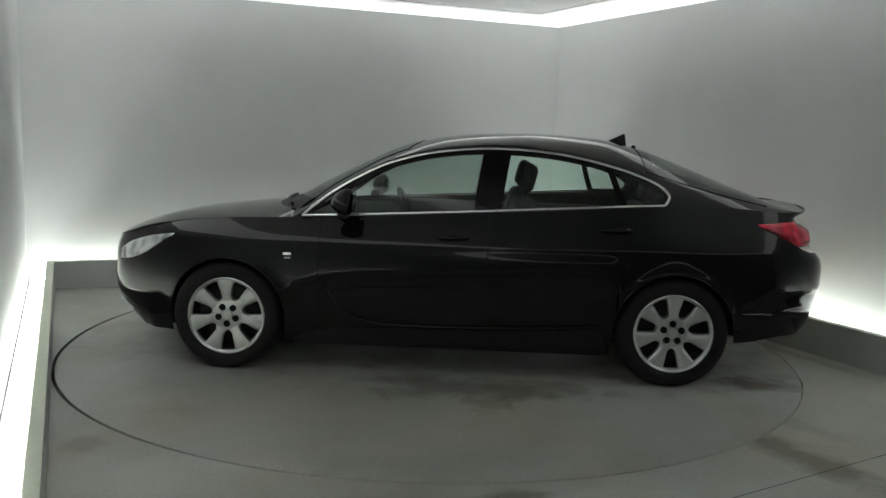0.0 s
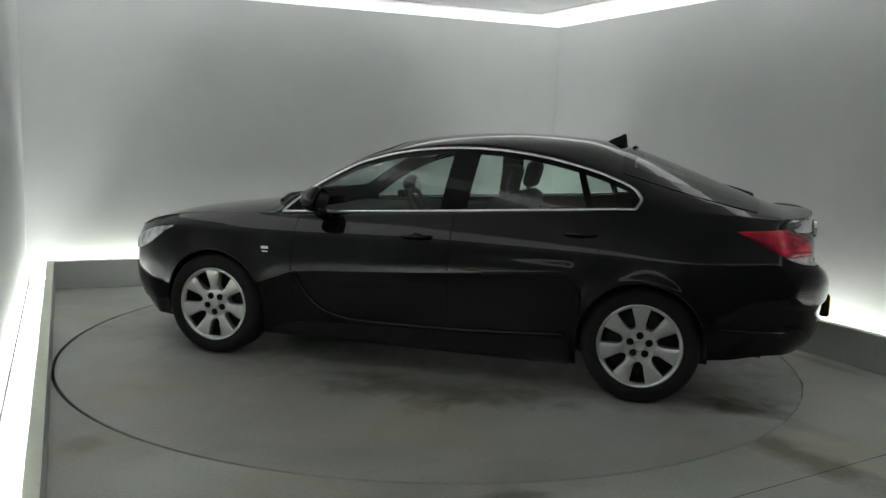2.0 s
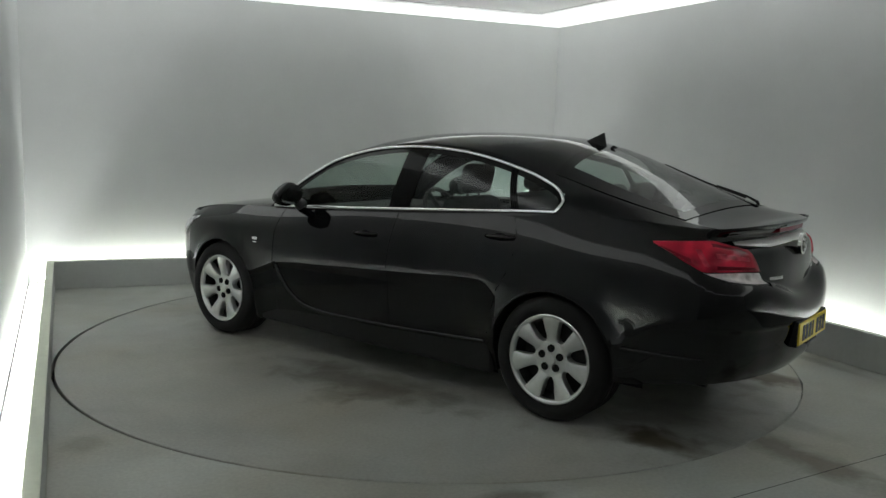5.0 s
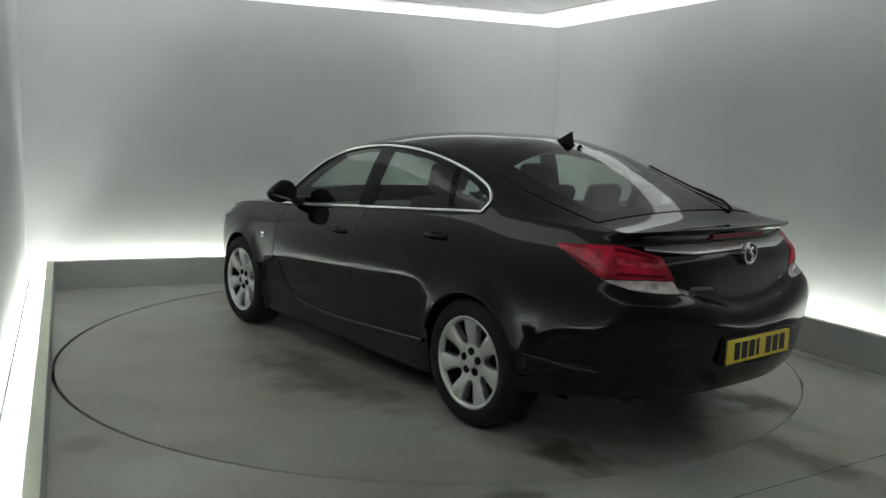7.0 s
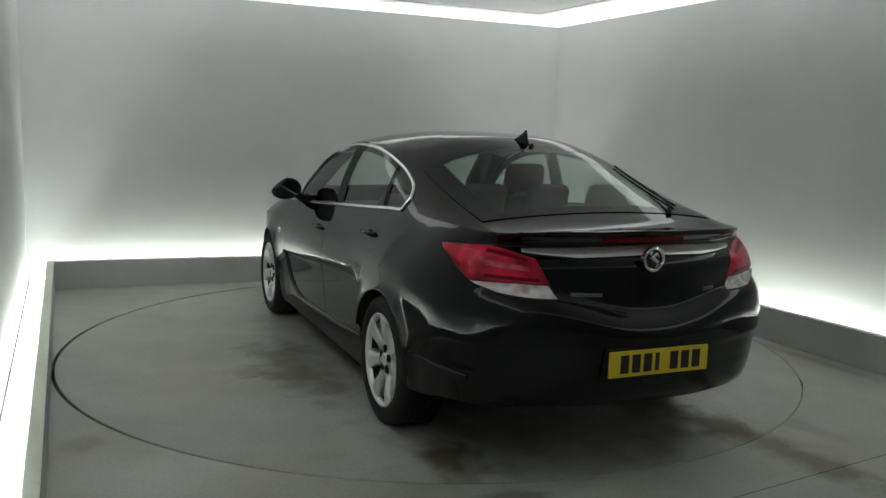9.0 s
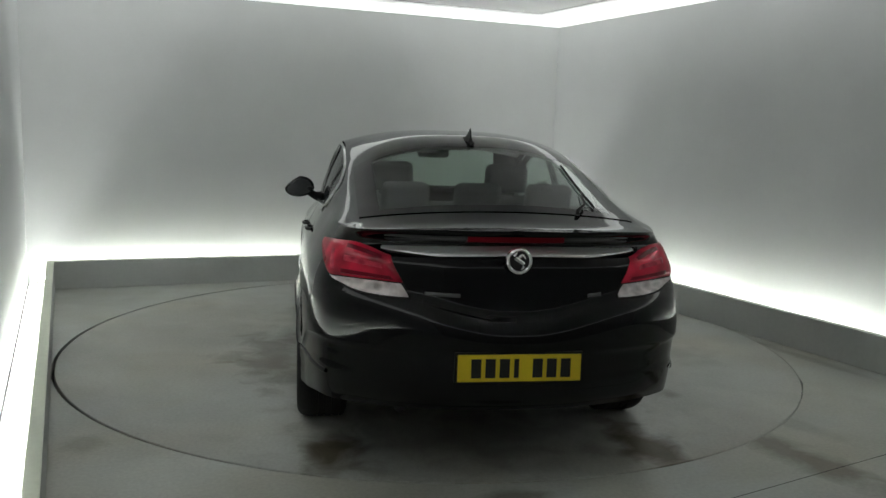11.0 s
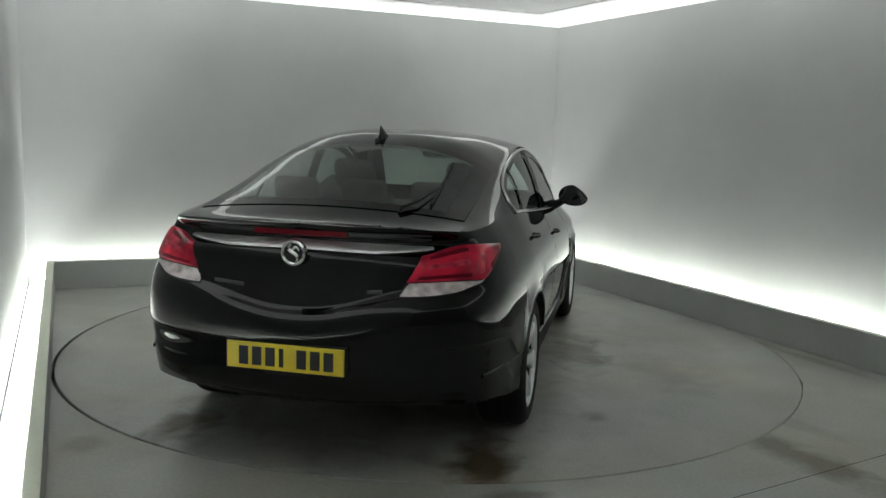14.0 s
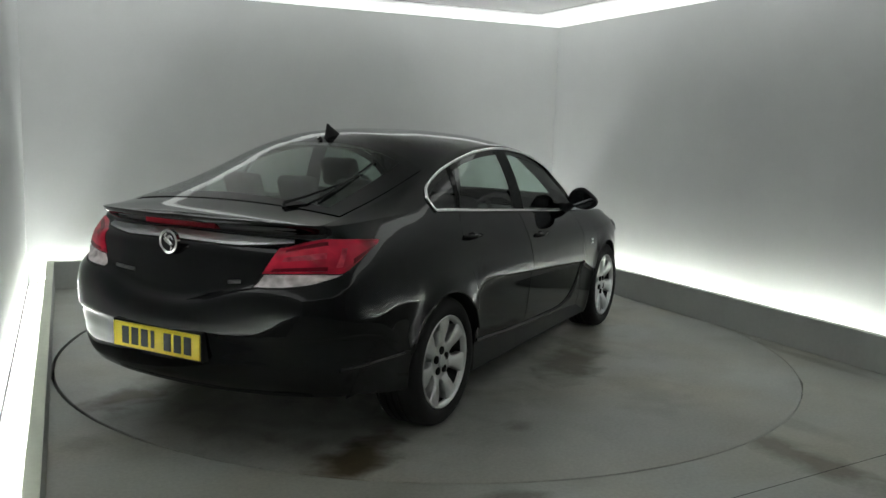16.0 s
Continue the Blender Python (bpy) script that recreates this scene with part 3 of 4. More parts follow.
def screen_xy(which, s, r):
    """s from top 0 to bottom 1, r across -1 to 1."""
    xt0, xt1, yt, xb0, xb1, yb = SCREENS[which]
    xt, xb = xt0 + (xt1 - xt0) * r * r, xb0 + (xb1 - xb0) * abs(r) ** 2.5
    return xt + (xb - xt) * s, r * (yt + (yb - yt) * s)


def screen_poly(which, g):
    pts = [screen_xy(which, g, -1 + g + (2 - 2 * g) * i / 20) for i in range(21)] + [screen_xy(which, 1 - g, 1 - g - (2 - 2 * g) * i / 20) for i in range(21)]
    return [Vector(p) for p in pts]


def body_shell():
    """All painted panels as one sheet of points; returns points, faces and a zone for each face."""
    polys = [screen_poly("windscreen", 0.06), screen_poly("rear_window", 0.05)]
    cols = []
    for u in US:
        p, n = plan(u)
        sp, zs = shoulder(u)
        zb = bottom(p.x, u)
        col = []
        zk = CREASE(p.x) if p.x > -1.35 else CREASE_R(p.x)
        zk = min(max(zk, zb + 0.12 * (zs - zb)), zs - 0.1)
        for j in range(NV + 1):
            h = NV // 2
            z = zk - (zk - zb) * ((h - j) / h) ** 1.5 if j <= h else zk + (zs - zk) * ((j - h) / (NV - h)) ** 1.15
            if p.x < -1.8:
                z += (warp(z, p.y) - z) * weights(u)[1]
            col.append(Vector((sp.x, sp.y, zs)) if j == NV else side_point(u, min(z, zs)))
        yr, zr = rail(sp.x)
        yr = min(yr, sp.y)
        for j in range(1, NBAND + 1):
            t = j / NBAND
            z = zs + (zr - zs) * t
            col.append(Vector((sp.x, min(band_y(sp.x, z), sp.y) if zr - zs > 0.002 else sp.y + (yr - sp.y) * t, z)))
        for j in range(1, NTOP + 1):
            y = yr * (1 - j / NTOP)
            col.append(Vector((sp.x, y, top_z(sp.x, y))))
        cols.append(col)
    return cols, polys


ZONES = ("front_bumper", "rear_bumper", "bonnet", "roof", "tailgate", "front_wing", "rear_wing", "front_door", "rear_door", "sill")


def zone(c, row):
    x, y, z = c
    if row >= NV + NBAND:
        return "bonnet" if x > 1.0 else "tailgate" if (x < -1.165 and abs(y) < 0.63) else "roof"
    if row >= NV:
        return "bonnet" if x > 1.0 else "roof"
    if x > WX + 0.22 and z < 0.62 - 0.1 * (abs(y) > 0.8):
        return "front_bumper"
    if x < -WX - 0.22 and z < 0.725:
        return "rear_bumper"
    if x < -2.12 and abs(y) < 0.66:
        return "tailgate"
    if x > 0.80:
        return "front_wing"
    if x < -1.006:
        return "rear_wing"
    if z < 0.265:
        return "sill"
    return "front_door" if x > -0.23 else "rear_door"


def build_body(car):
    cols, polys = body_shell()
    nr = NV + NBAND + NTOP + 1
    pts = np.array([[tuple(v) for v in c] for c in cols])
    # smooth normals of the whole skin
    du, dv = np.gradient(pts, axis=0), np.gradient(pts, axis=1)
    nrm = np.cross(du, dv)
    ln = np.linalg.norm(nrm, axis=2, keepdims=True)
    nrm = nrm / np.maximum(ln, 1e-9)
    cen = pts - np.array([0.0, 0.0, 0.6])
    cen[:, :, 0] *= 0.15
    flip = np.sign((nrm * cen).sum(2).mean())
    nrm *= flip
    buckets = {}
    for i in range(len(cols) - 1):
        for j in range(nr - 1):
            q = [(i, j), (i + 1, j), (i + 1, j + 1), (i, j + 1)]
            c = sum((cols[a][b] for a, b in q), Vector()) / 4
            if NV <= j < NV + NBAND and c.x < 0.93 and inside(WIN_POLY, c.x, c.z):
                continue
            if j >= NV + NBAND - 3 and any(inside(pl, c.x, c.y) for pl in polys):
                continue
            z = zone(c, j)
            for s in (1, -1):
                key = z if z in ("front_bumper", "rear_bumper", "bonnet", "roof", "tailgate") else (z, s)
                buckets.setdefault(key, []).append((q, s))
    for key, faces in buckets.items():
        name = key if isinstance(key, str) else key[0]
        index, vs, ns, fs = {}, [], [], []
        for q, s in faces:
            f = []
            for a, b in q:
                on_mid = abs(pts[a, b, 1]) < 1e-4
                k = (a, b, 1 if on_mid else s)
                if k not in index:
                    index[k] = len(vs)
                    x, y, z = pts[a, b]
                    vs.append((x, 0.0 if on_mid else y * s, z))
                    n = nrm[a, b] * np.array([1, s, 1])
                    if on_mid:
                        n[1] = 0
                    ns.append(tuple(n))
                f.append(index[k])
            f = list(dict.fromkeys(f))
            if len(f) > 2:
                fs.append(f if (s > 0) == (flip > 0) else f[::-1])
        me = bpy.data.meshes.new(name)
        me.from_pydata(vs, [], fs)
        me.materials.append(M_PAINT)
        me.polygons.foreach_set("use_smooth", [True] * len(me.polygons))
        me.normals_split_custom_set_from_vertices(ns)
        ob = new(name, me)
        ob.parent = car


def ribbon(bm, pts, nrms, w, h):
    """A raised strip of width w and height h along points with normals."""
    rows = []
    for i, p in enumerate(pts):
        d = (pts[min(i + 1, len(pts) - 1)] - pts[max(i - 1, 0)]).normalized()
        n = nrms[i].normalized()
        s = d.cross(n).normalized() * (w / 2)
        rows.append([p - s - n * 0.004, p - s * 0.9 + n * h * 0.7, p + n * h, p + s * 0.9 + n * h * 0.7, p + s - n * 0.004])
    grid(bm, rows)
    return bm


def build_side_glass(car):
    def sp(x, z, off, s):
        y = band_y(x, z)
        return Vector((x, s * (y + off), z))
    arc_x = np.array([p.x for p in WIN_ARC])
    arc_z = np.array([p.y for p in WIN_ARC])
    k_end = int(np.argmin(arc_x))

    def ztop(x):
        return float(np.interp(-x, -arc_x[:k_end + 1], arc_z[:k_end + 1]))

    def zlow(x):
        if x > -1.294:
            return SH_Z(x) + 0.010
        return float(np.interp(x, arc_x[k_end:], arc_z[k_end:]))
    panes = (("front_side_window", 0.915, -0.170, 0.0), ("rear_side_window", -0.325, -0.985, 0.0), ("quarter_window", -1.02, -1.322, 0.0))
    for s in (1, -1):
        for name, xa, xb, _ in panes:
            bm = bmesh.new()
            rows = []
            for i in range(37):
                x = xa + (xb - xa) * i / 36
                row = []
                for j in range(9):
                    t = j / 8
                    xx = x
                    if name == "front_side_window":
                        xx = xa + (xb - 0.10 * (t - 0.5) * 0.6 - xa) * i / 36
                    elif name == "rear_side_window":
                        a2, b2 = xa - 0.10 * (t - 0.5) * 0.6, xb + 0.09 * (t - 0.5)
                        xx = a2 + (b2 - a2) * i / 36
                    else:
                        a2 = xa + 0.09 * (t - 0.5)
                        xx = a2 + (xb - a2) * i / 36
                    z0, z1 = zlow(xx), ztop(xx)
                    z1 = max(z1 - 0.034, z0 + 0.002)
                    row.append(sp(xx, z0 + (z1 - z0) * t, -0.006, s))
                rows.append(row)
            grid(bm, rows)
            ob = part(name, finish(bm, 60), M_GLASS, car, "green-tinted side window glass")
            ob.visible_shadow = False
        # pillars between the panes
        for name, xa, xb, ka, kb in (("pillar", -0.165, -0.33, -0.06, -0.06), ("pillar", -0.98, -1.025, 0.09, 0.09)):
            bm = bmesh.new()
            rows = []
            for i in range(5):
                row = []
                for j in range(13):
                    t = j / 12
                    x = xa + (xb - xa) * i / 4 + (ka + (kb - ka) * i / 4) * (t - 0.5)
                    z0, z1 = zlow(x) - 0.005, ztop(x) + 0.005
                    row.append(sp(x, z0 + (z1 - z0) * t, 0.0, s))
                rows.append(row)
            vs = grid(bm, rows)
            bmesh.ops.solidify(bm, geom=bm.faces[:], thickness=0.03 * s)
            part(name, finish(bm, 40), M_FRIT, car, "gloss black window pillar")
        bm = bmesh.new()
        rows = []
        for i in range(121):
            x = 0.90 - 2.215 * i / 120
            z1, z0 = ztop(x) + 0.004, max(ztop(x) - 0.036, zlow(x))
            rows.append([sp(x, z0 + (z1 - z0) * k / 3, -0.003, s) for k in range(4)])
        grid(bm, rows)
        part("window_frame", finish(bm, 60), M_FRIT, car, "gloss black window frame")
        # bright surround
        up = [sp(p.x, min(p.y, rail(p.x)[1]), 0.003, s) for p in WIN_ARC]
        bm = bmesh.new()
        ribbon(bm, up, [Vector((0, s, 0.35))] * len(up), 0.017, 0.009)
        part("window_trim", finish(bm, 60), M_CHROME, car, "bright chrome strip over the side windows")
        lo = [sp(p.x, p.y, 0.003, s) for p in WIN_LOW]
        bm = bmesh.new()
        ribbon(bm, lo, [Vector((0, s, 0.35))] * len(lo), 0.015, 0.009)
        part("window_trim", finish(bm, 60), M_CHROME, car, "bright chrome strip along the belt line")


def build_screens(car):
    for name, mat in (("windscreen", M_GLASS), ("rear_window", M_REAR_GLASS)):
        bm = bmesh.new()
        rows = []
        for i in range(25):
            row = []
            for j in range(41):
                x, y = screen_xy(name, i / 24, -1 + j / 20)
                row.append(Vector((x, y, top_z(x, y) + 0.004)))
            rows.append(row)
        e, ej = 2, 2 if name == "windscreen" else 3

        def border(i, j):
            return i < e or i >= 24 - e or j < ej or j >= 40 - ej
        grid(bm, rows, skip=border)
        ob = part(name, finish(bm, 60), mat, car, "curved tinted glass")
        ob.visible_shadow = False
        bm = bmesh.new()
        grid(bm, rows, skip=lambda i, j: not border(i, j))
        part("glass_edge", finish(bm, 60), M_FRIT, car, "black printed glass edge")


def patch(bm, fu, ztop, zbot, n, m, off, s, thick=0.02):
    """A raised piece lying on the body side: fu(a, v) gives u, a along 0..1, v from top 0 to bottom 1."""
    rows, back = [], []
    for i in range(n + 1):
        a = i / n
        row, bk = [], []
        for j in range(m + 1):
            v = j / m
            z = ztop(a) + (zbot(a) - ztop(a)) * v
            e = min(min(a, 1 - a) * 12, min(v, 1 - v) * 7, 1.0)
            o = off * (0.25 + 0.75 * math.sqrt(max(e, 0)))
            p = side_point(min(fu(a, v), TOTAL), z, o)
            q = side_point(min(fu(a, v), TOTAL), z, -thick)
            row.append(Vector((p.x, p.y * s, p.z)))
            bk.append(Vector((q.x, q.y * s, q.z)))
        rows.append(row)
        back.append(bk)
    vs = grid(bm, rows)
    rim = [vs[i][0] for i in range(n + 1)] + [vs[n][j] for j in range(1, m + 1)] + [vs[i][m] for i in range(n - 1, -1, -1)] + [vs[0][j] for j in range(m - 1, 0, -1)]
    rb = [back[i][0] for i in range(n + 1)] + [back[n][j] for j in range(1, m + 1)] + [back[i][m] for i in range(n - 1, -1, -1)] + [back[0][j] for j in range(m - 1, 0, -1)]
    rv = [bm.verts.new(p) for p in rb]
    for i in range(len(rim)):
        k = (i + 1) % len(rim)
        bm.faces.new((rim[i], rv[i], rv[k], rim[k]))
    return bm


def u_of_y_rear(y):
    h = len(FY) // 2
    return float(np.interp(-y, -FY[h:], ARC[h:]))


TL_TOP = curve([(0, 1.006), (0.3, 1.018), (0.5, 1.022), (0.7, 1.008), (1.0, 0.978)])
TL_BOT = curve([(0, 0.999), (0.15, 0.958), (0.30, 0.908), (0.45, 0.856), (0.6, 0.830), (0.8, 0.816), (1.0, 0.808)])
TL_MID = curve([(0, 0.9995), (0.15, 0.960), (0.30, 0.911), (0.42, 0.878), (0.52, 0.879), (0.75, 0.877), (1.0, 0.870)])


def build_lights(car):
    u0 = u_of_x(-1.87)
    ut, ub = u_of_y_rear(0.575), u_of_y_rear(0.455)

    def inner(z):
        return ut + (ub - ut) * min(max((0.985 - z) / 0.19, 0), 1)
    for s in (1, -1):
        root = part("tail_light", finish(patch(bmesh.new(), lambda a, v: u0 + a * (inner(TL_TOP(a) + (TL_BOT(a) - TL_TOP(a)) * v) - u0), TL_TOP, TL_BOT, 28, 12, 0.002, s), 40), M_TRIM, car, "wrap-round red and clear tail light")
        part("red_lens", finish(patch(bmesh.new(), lambda a, v: u0 + a * (inner(TL_TOP(a) + (TL_MID(a) - TL_TOP(a)) * v) - u0), TL_TOP, TL_MID, 28, 12, 0.012, s), 40), M_RED, root, "red tail light lens")
        # darker moulded chambers behind the red lens: outer wing, slanted divider, lamp block
        for b0, b1, v0, v1, lean, mat in ((0.06, 0.34, 0.66, 0.93, 0.0, M_RED_DEEP), (0.385, 0.445, 0.14, 0.93, 0.07, M_RED_LIGHT), (0.49, 0.97, 0.76, 0.94, 0.01, M_RED_DEEP), (0.52, 0.93, 0.34, 0.58, 0.0, M_RED_LIGHT), (0.50, 0.95, 0.06, 0.20, 0.0, M_RED_DEEP)):
            def pos(a, v, b0=b0, b1=b1, lean=lean):
                return b0 + (b1 - b0) * a + lean * (v - 0.5)

            def level(a, v, b0=b0, b1=b1):
                b = b0 + (b1 - b0) * a
                return TL_TOP(b) + (TL_MID(b) - TL_TOP(b)) * v
            part("lens_chamber", finish(patch(bmesh.new(), lambda a, v: u0 + pos(a, v) * (inner(level(a, v0 + (v1 - v0) * v)) - u0), lambda a: level(a, v0), lambda a: level(a, v1), 14, 6, 0.0128, s), 40), mat, root, "moulded red lens chamber")
        for b0, b1 in ((0.40, 0.985),):
            def at(a, b0=b0, b1=b1):
                return b0 + (b1 - b0) * a
            part("reversing_lens", finish(patch(bmesh.new(), lambda a, v: u0 + at(a) * (inner(TL_MID(at(a)) + (TL_BOT(at(a)) - TL_MID(at(a))) * v) - u0),
                                                lambda a: TL_MID(at(a)) - 0.005, lambda a: TL_BOT(at(a)) + 0.006, 14, 6, 0.010, s), 40), M_CLEAR, root, "clear reversing light lens")
        # headlamp
        h0, h1 = u_of_x(2.14), u_of_x(1.72)
        ht = curve([(0, 0.70), (0.25, 0.755), (0.6, 0.80), (1.0, 0.83)])
        hb = curve([(0, 0.63), (0.25, 0.645), (0.6, 0.70), (0.85, 0.775), (1.0, 0.822)])
        part("headlamp", finish(patch(bmesh.new(), lambda a, v: h0 + a * (h1 - h0), ht, hb, 20, 8, 0.008, s), 40), M_HEAD, car, "clear swept-back headlamp")
        f0, f1 = u_of_x(2.225), u_of_x(2.14)
        part("fog_lamp", finish(patch(bmesh.new(), lambda a, v: f0 + a * (f1 - f0), lambda a: 0.40 - 0.02 * a, lambda a: 0.33, 10, 6, 0.004, s), 40), M_HEAD, car, "small clear fog lamp")
        # bright strip under the fog lamp
        g0, g1 = u_of_x(2.255), u_of_x(2.075)
        part("fog_trim", finish(patch(bmesh.new(), lambda a, v: g0 + a * (g1 - g0), lambda a: 0.352 - 0.035 * a, lambda a: 0.330 - 0.035 * a, 12, 4, 0.010, s), 40), M_CHROME, car, "thin chrome strip in the lower bumper")
    ua = u_of_y_rear(0.645)
    for s in (1, -1):
        rows = []
        for k in range(41):
            a = k / 40
            zt = 1.012 + 0.013 * a
            zb = zt - 0.012 - 0.026 * min(a * 2.2, 1)
            e = min(1.0, 0.35 + a * 8)
            row = []
            for v, o in ((0.0, -0.01), (0.0, 0.003), (0.06, 0.005), (0.30, 0.011), (0.60, 0.0185), (0.72, 0.019), (0.94, 0.012), (1.0, 0.004), (1.0, -0.01)):
                q = side_point(ua + a * (TOTAL - ua), zt + (zb - zt) * v, o * e if o > 0 else o)
                row.append(Vector((q.x, q.y * s, q.z)))
            rows.append(row)
        bm = bmesh.new()
        grid(bm, rows)
        part("chrome_bar", finish(bm, 40), M_BAR, car, "chrome bar across the tailgate")
    bm = bmesh.new()
    rows = []
    for k in range(17):
        y = -0.21 + 0.42 * k / 16
        x = -2.292 + 0.25 * y * y
        rows.append([Vector((x + 0.05, y, 1.084)), Vector((x + 0.008, y, 1.086)), Vector((x - 0.004, y, 1.078)), Vector((x - 0.002, y, 1.044)), Vector((x + 0.05, y, 1.036))])
    vs = grid(bm, rows)
    bm.faces.new(vs[0])
    bm.faces.new(vs[-1][::-1])
    part("brake_light", finish(bm, 50), M_RED_DARK, car, "dark red high brake light")


def build_badges(car):
    # round emblem
    bm = bmesh.new()
    lathe(bm, [(0.0005, 0.012), (0.040, 0.012), (0.043, 0.012)], 40)
    bmesh.ops.transform(bm, matrix=pose(-2.335, 0, 0.975, 0, 0, 90) @ pose(0, 0, 0), verts=bm.verts)
    emblem = part("emblem", finish(bm, 30), M_INK, car, "round chrome-ringed emblem")
    bm = bmesh.new()
    lathe(bm, [(0.042, 0.0), (0.042, 0.018), (0.047, 0.022), (0.055, 0.018), (0.057, 0.0)], 48)
    bmesh.ops.transform(bm, matrix=pose(-2.335, 0, 0.975, 0, 0, 90), verts=bm.verts)
    part("emblem_ring", finish(bm, 30), M_CHROME, emblem)
    bm = bmesh.new()
    line = [Vector((-2.350, 0.016 * math.sin(a * 2 * math.pi) + 0.010 - 0.020 * a, 0.975 + 0.036 - 0.072 * a)) for a in (0.0, 0.1, 0.2, 0.3, 0.4, 0.5, 0.6, 0.7, 0.8, 0.9, 1.0)]
    tube(bm, line, [0.004, 0.006, 0.008, 0.010, 0.011, 0.011, 0.010, 0.009, 0.008, 0.006, 0.003], 10)
    tube(bm, [Vector((-2.350, 0.004 - 0.030 * k / 6, 0.984 + 0.016 * math.sin(k / 6 * math.pi))) for k in range(7)], [0.007, 0.008, 0.008, 0.007, 0.006, 0.005, 0.003], 10)
    part("emblem_bar", finish(bm, 40), M_CHROME, emblem)
    # plate
    bm = bmesh.new()
    box(bm, -2.437, -2.428, -0.262, 0.262, 0.483, 0.597, 0.002)
    plate = part("number_plate", finish(bm), M_PLATE, car, "yellow rear number plate with black bars")
    for y in (0.185, 0.125, 0.065, 0.015, -0.075, -0.135, -0.195):
        bm = bmesh.new()
        w = 0.010 if y == 0.015 else 0.021
        box(bm, -2.4395, -2.436, y - w, y + w, 0.500, 0.580)
        part("plate_bar", finish(bm), M_INK, plate)
    bm = bmesh.new()
    box(bm, -2.4285, -2.38, -0.272, 0.272, 0.474, 0.606, 0.004)
    part("plate_recess", finish(bm), M_TRIM, car)
    bm = bmesh.new()
    box(bm, -2.434, -2.41, -0.10, 0.09, 0.466, 0.476, 0.002)
    part("tailgate_handle", finish(bm), M_TRIM, car)
    # model lettering kept as plain bars
    for s, y0, y1 in ((1, 0.41, 0.25), (-1, 0.40, 0.33)):
        ua, ub = u_of_y_rear(y0), u_of_y_rear(y1)
        part("lettering_bar", finish(patch(bmesh.new(), lambda a, v: ua + a * (ub - ua), lambda a: 0.836 - 0.006 * a, lambda a: 0.820 - 0.006 * a, 10, 3, 0.003, s, 0.01), 50), M_LETTER, car, "small grey lettering strip")
    for s in (1, -1):
        for z0, z1, x0, x1 in ((0.729, 0.746, 0.965, 1.015), (0.709, 0.717, 0.968, 1.008)):
            bm = bmesh.new()
            q = side_point(u_of_x(0.99), z0)
            box(bm, x0, x1, s * (q.y - 0.002) - 0.006, s * (q.y - 0.002) + 0.006, z0, z1, 0.001)
            part("wing_badge", finish(bm), M_CHROME, car)


def build_gaps(car):
    """Shut lines of the doors, the bumpers and the tailgate as thin recessed seams."""
    def line(uz, s, name="shut_line"):
        bm = bmesh.new()
        pts, nn = [], []
        for u, z in uz:
            p = side_point(u, z, -0.001)
            n = plan(u)[1]
            pts.append(Vector((p.x, p.y * s, p.z)))
            nn.append(Vector((n.x, n.y * s, 0.0)))
        ribbon(bm, pts, nn, 0.0055, 0.0018)
        part(name, finish(bm, 60), M_GAP, car)
    for s in (1, -1):
        for x, z0 in ((0.80, 0.25), (-0.23, 0.22)):
            u = u_of_x(x)
            line([(u, z0 + (SH_Z(x) - 0.005 - z0) * i / 24) for i in range(25)], s)
        ur = [(u_of_x(x), z) for x, z in ((-0.90, 0.30), (-0.965, 0.42), (-0.99, 0.55), (-1.03, 0.66), (-1.08, 0.75), (-1.11, 0.86), (-1.10, 0.97), (-1.05, 1.06))]
        line(ur, s)
        ub = u_of_y_rear(0.50)
        line([(ub + (TOTAL - ub) * i / 20, warp(0.742, plan(ub + (TOTAL - ub) * i / 20)[0].y)) for i in range(21)], s)
        # door handles
        for x, z in ((-0.02, 0.868), (-1.0, 0.945)):
            q = side_point(u_of_x(x), z)
            bm = bmesh.new()
            tube(bm, [(x + 0.095, q.y * s - 0.004 * s, z - 0.004), (x + 0.078, (q.y + 0.018) * s, z), (x, (q.y + 0.027) * s, z + 0.003), (x - 0.078, (q.y + 0.018) * s, z + 0.005), (x - 0.095, (q.y - 0.004) * s, z + 0.005)], [0.009, 0.010, 0.011, 0.010, 0.009], 12)
            part("door_handle", finish(bm, 50), M_PAINT, car, "black painted pull handle")
            bm = bmesh.new()
            lathe(bm, [(0.0005, 0.002), (0.030, 0.0015), (0.034, -0.004)], 24)
            for v in bm.verts:
                v.co = Vector((v.co.x * 1.3 + x, (q.y + v.co.y) * s, v.co.z * 0.75 + z - 0.004))
            part("handle_recess", finish(bm, 40), M_GAP, car)


def build_blades(car):
    for s in (1, -1):
        bm = bmesh.new()
        pts, nn = [], []
        line = smooth_line([(0.785, 0.596), (0.758, 0.535), (0.712, 0.465), (0.65, 0.402), (0.57, 0.352), (0.46, 0.322), (0.30, 0.308), (-0.16, 0.312), (-0.55, 0.326), (-0.93, 0.348)])
        for q in line:
            u = u_of_x(q.x)
            p = side_point(u, q.y, -0.001)
            pts.append(Vector((p.x, p.y * s, p.z)))
            nn.append(Vector((0, s, 0.2)))
        ribbon(bm, pts, nn, 0.028, 0.015)
        part("door_blade", finish(bm, 80), M_PAINT, car, "curved black blade crease on the doors")


def build_headliner(car):
    bm = bmesh.new()
    rows = []
    for i in range(31):
        x = 0.30 - 1.50 * i / 30
        yr, _ = rail(x)
        rows.append([Vector((x, (yr - 0.05) * k / 10, top_z(x, (yr - 0.05) * k / 10) - 0.028)) for k in range(-10, 11)])
    grid(bm, rows)
    part("headliner", finish(bm, 60), M_LINER, car, "pale grey cloth headliner")


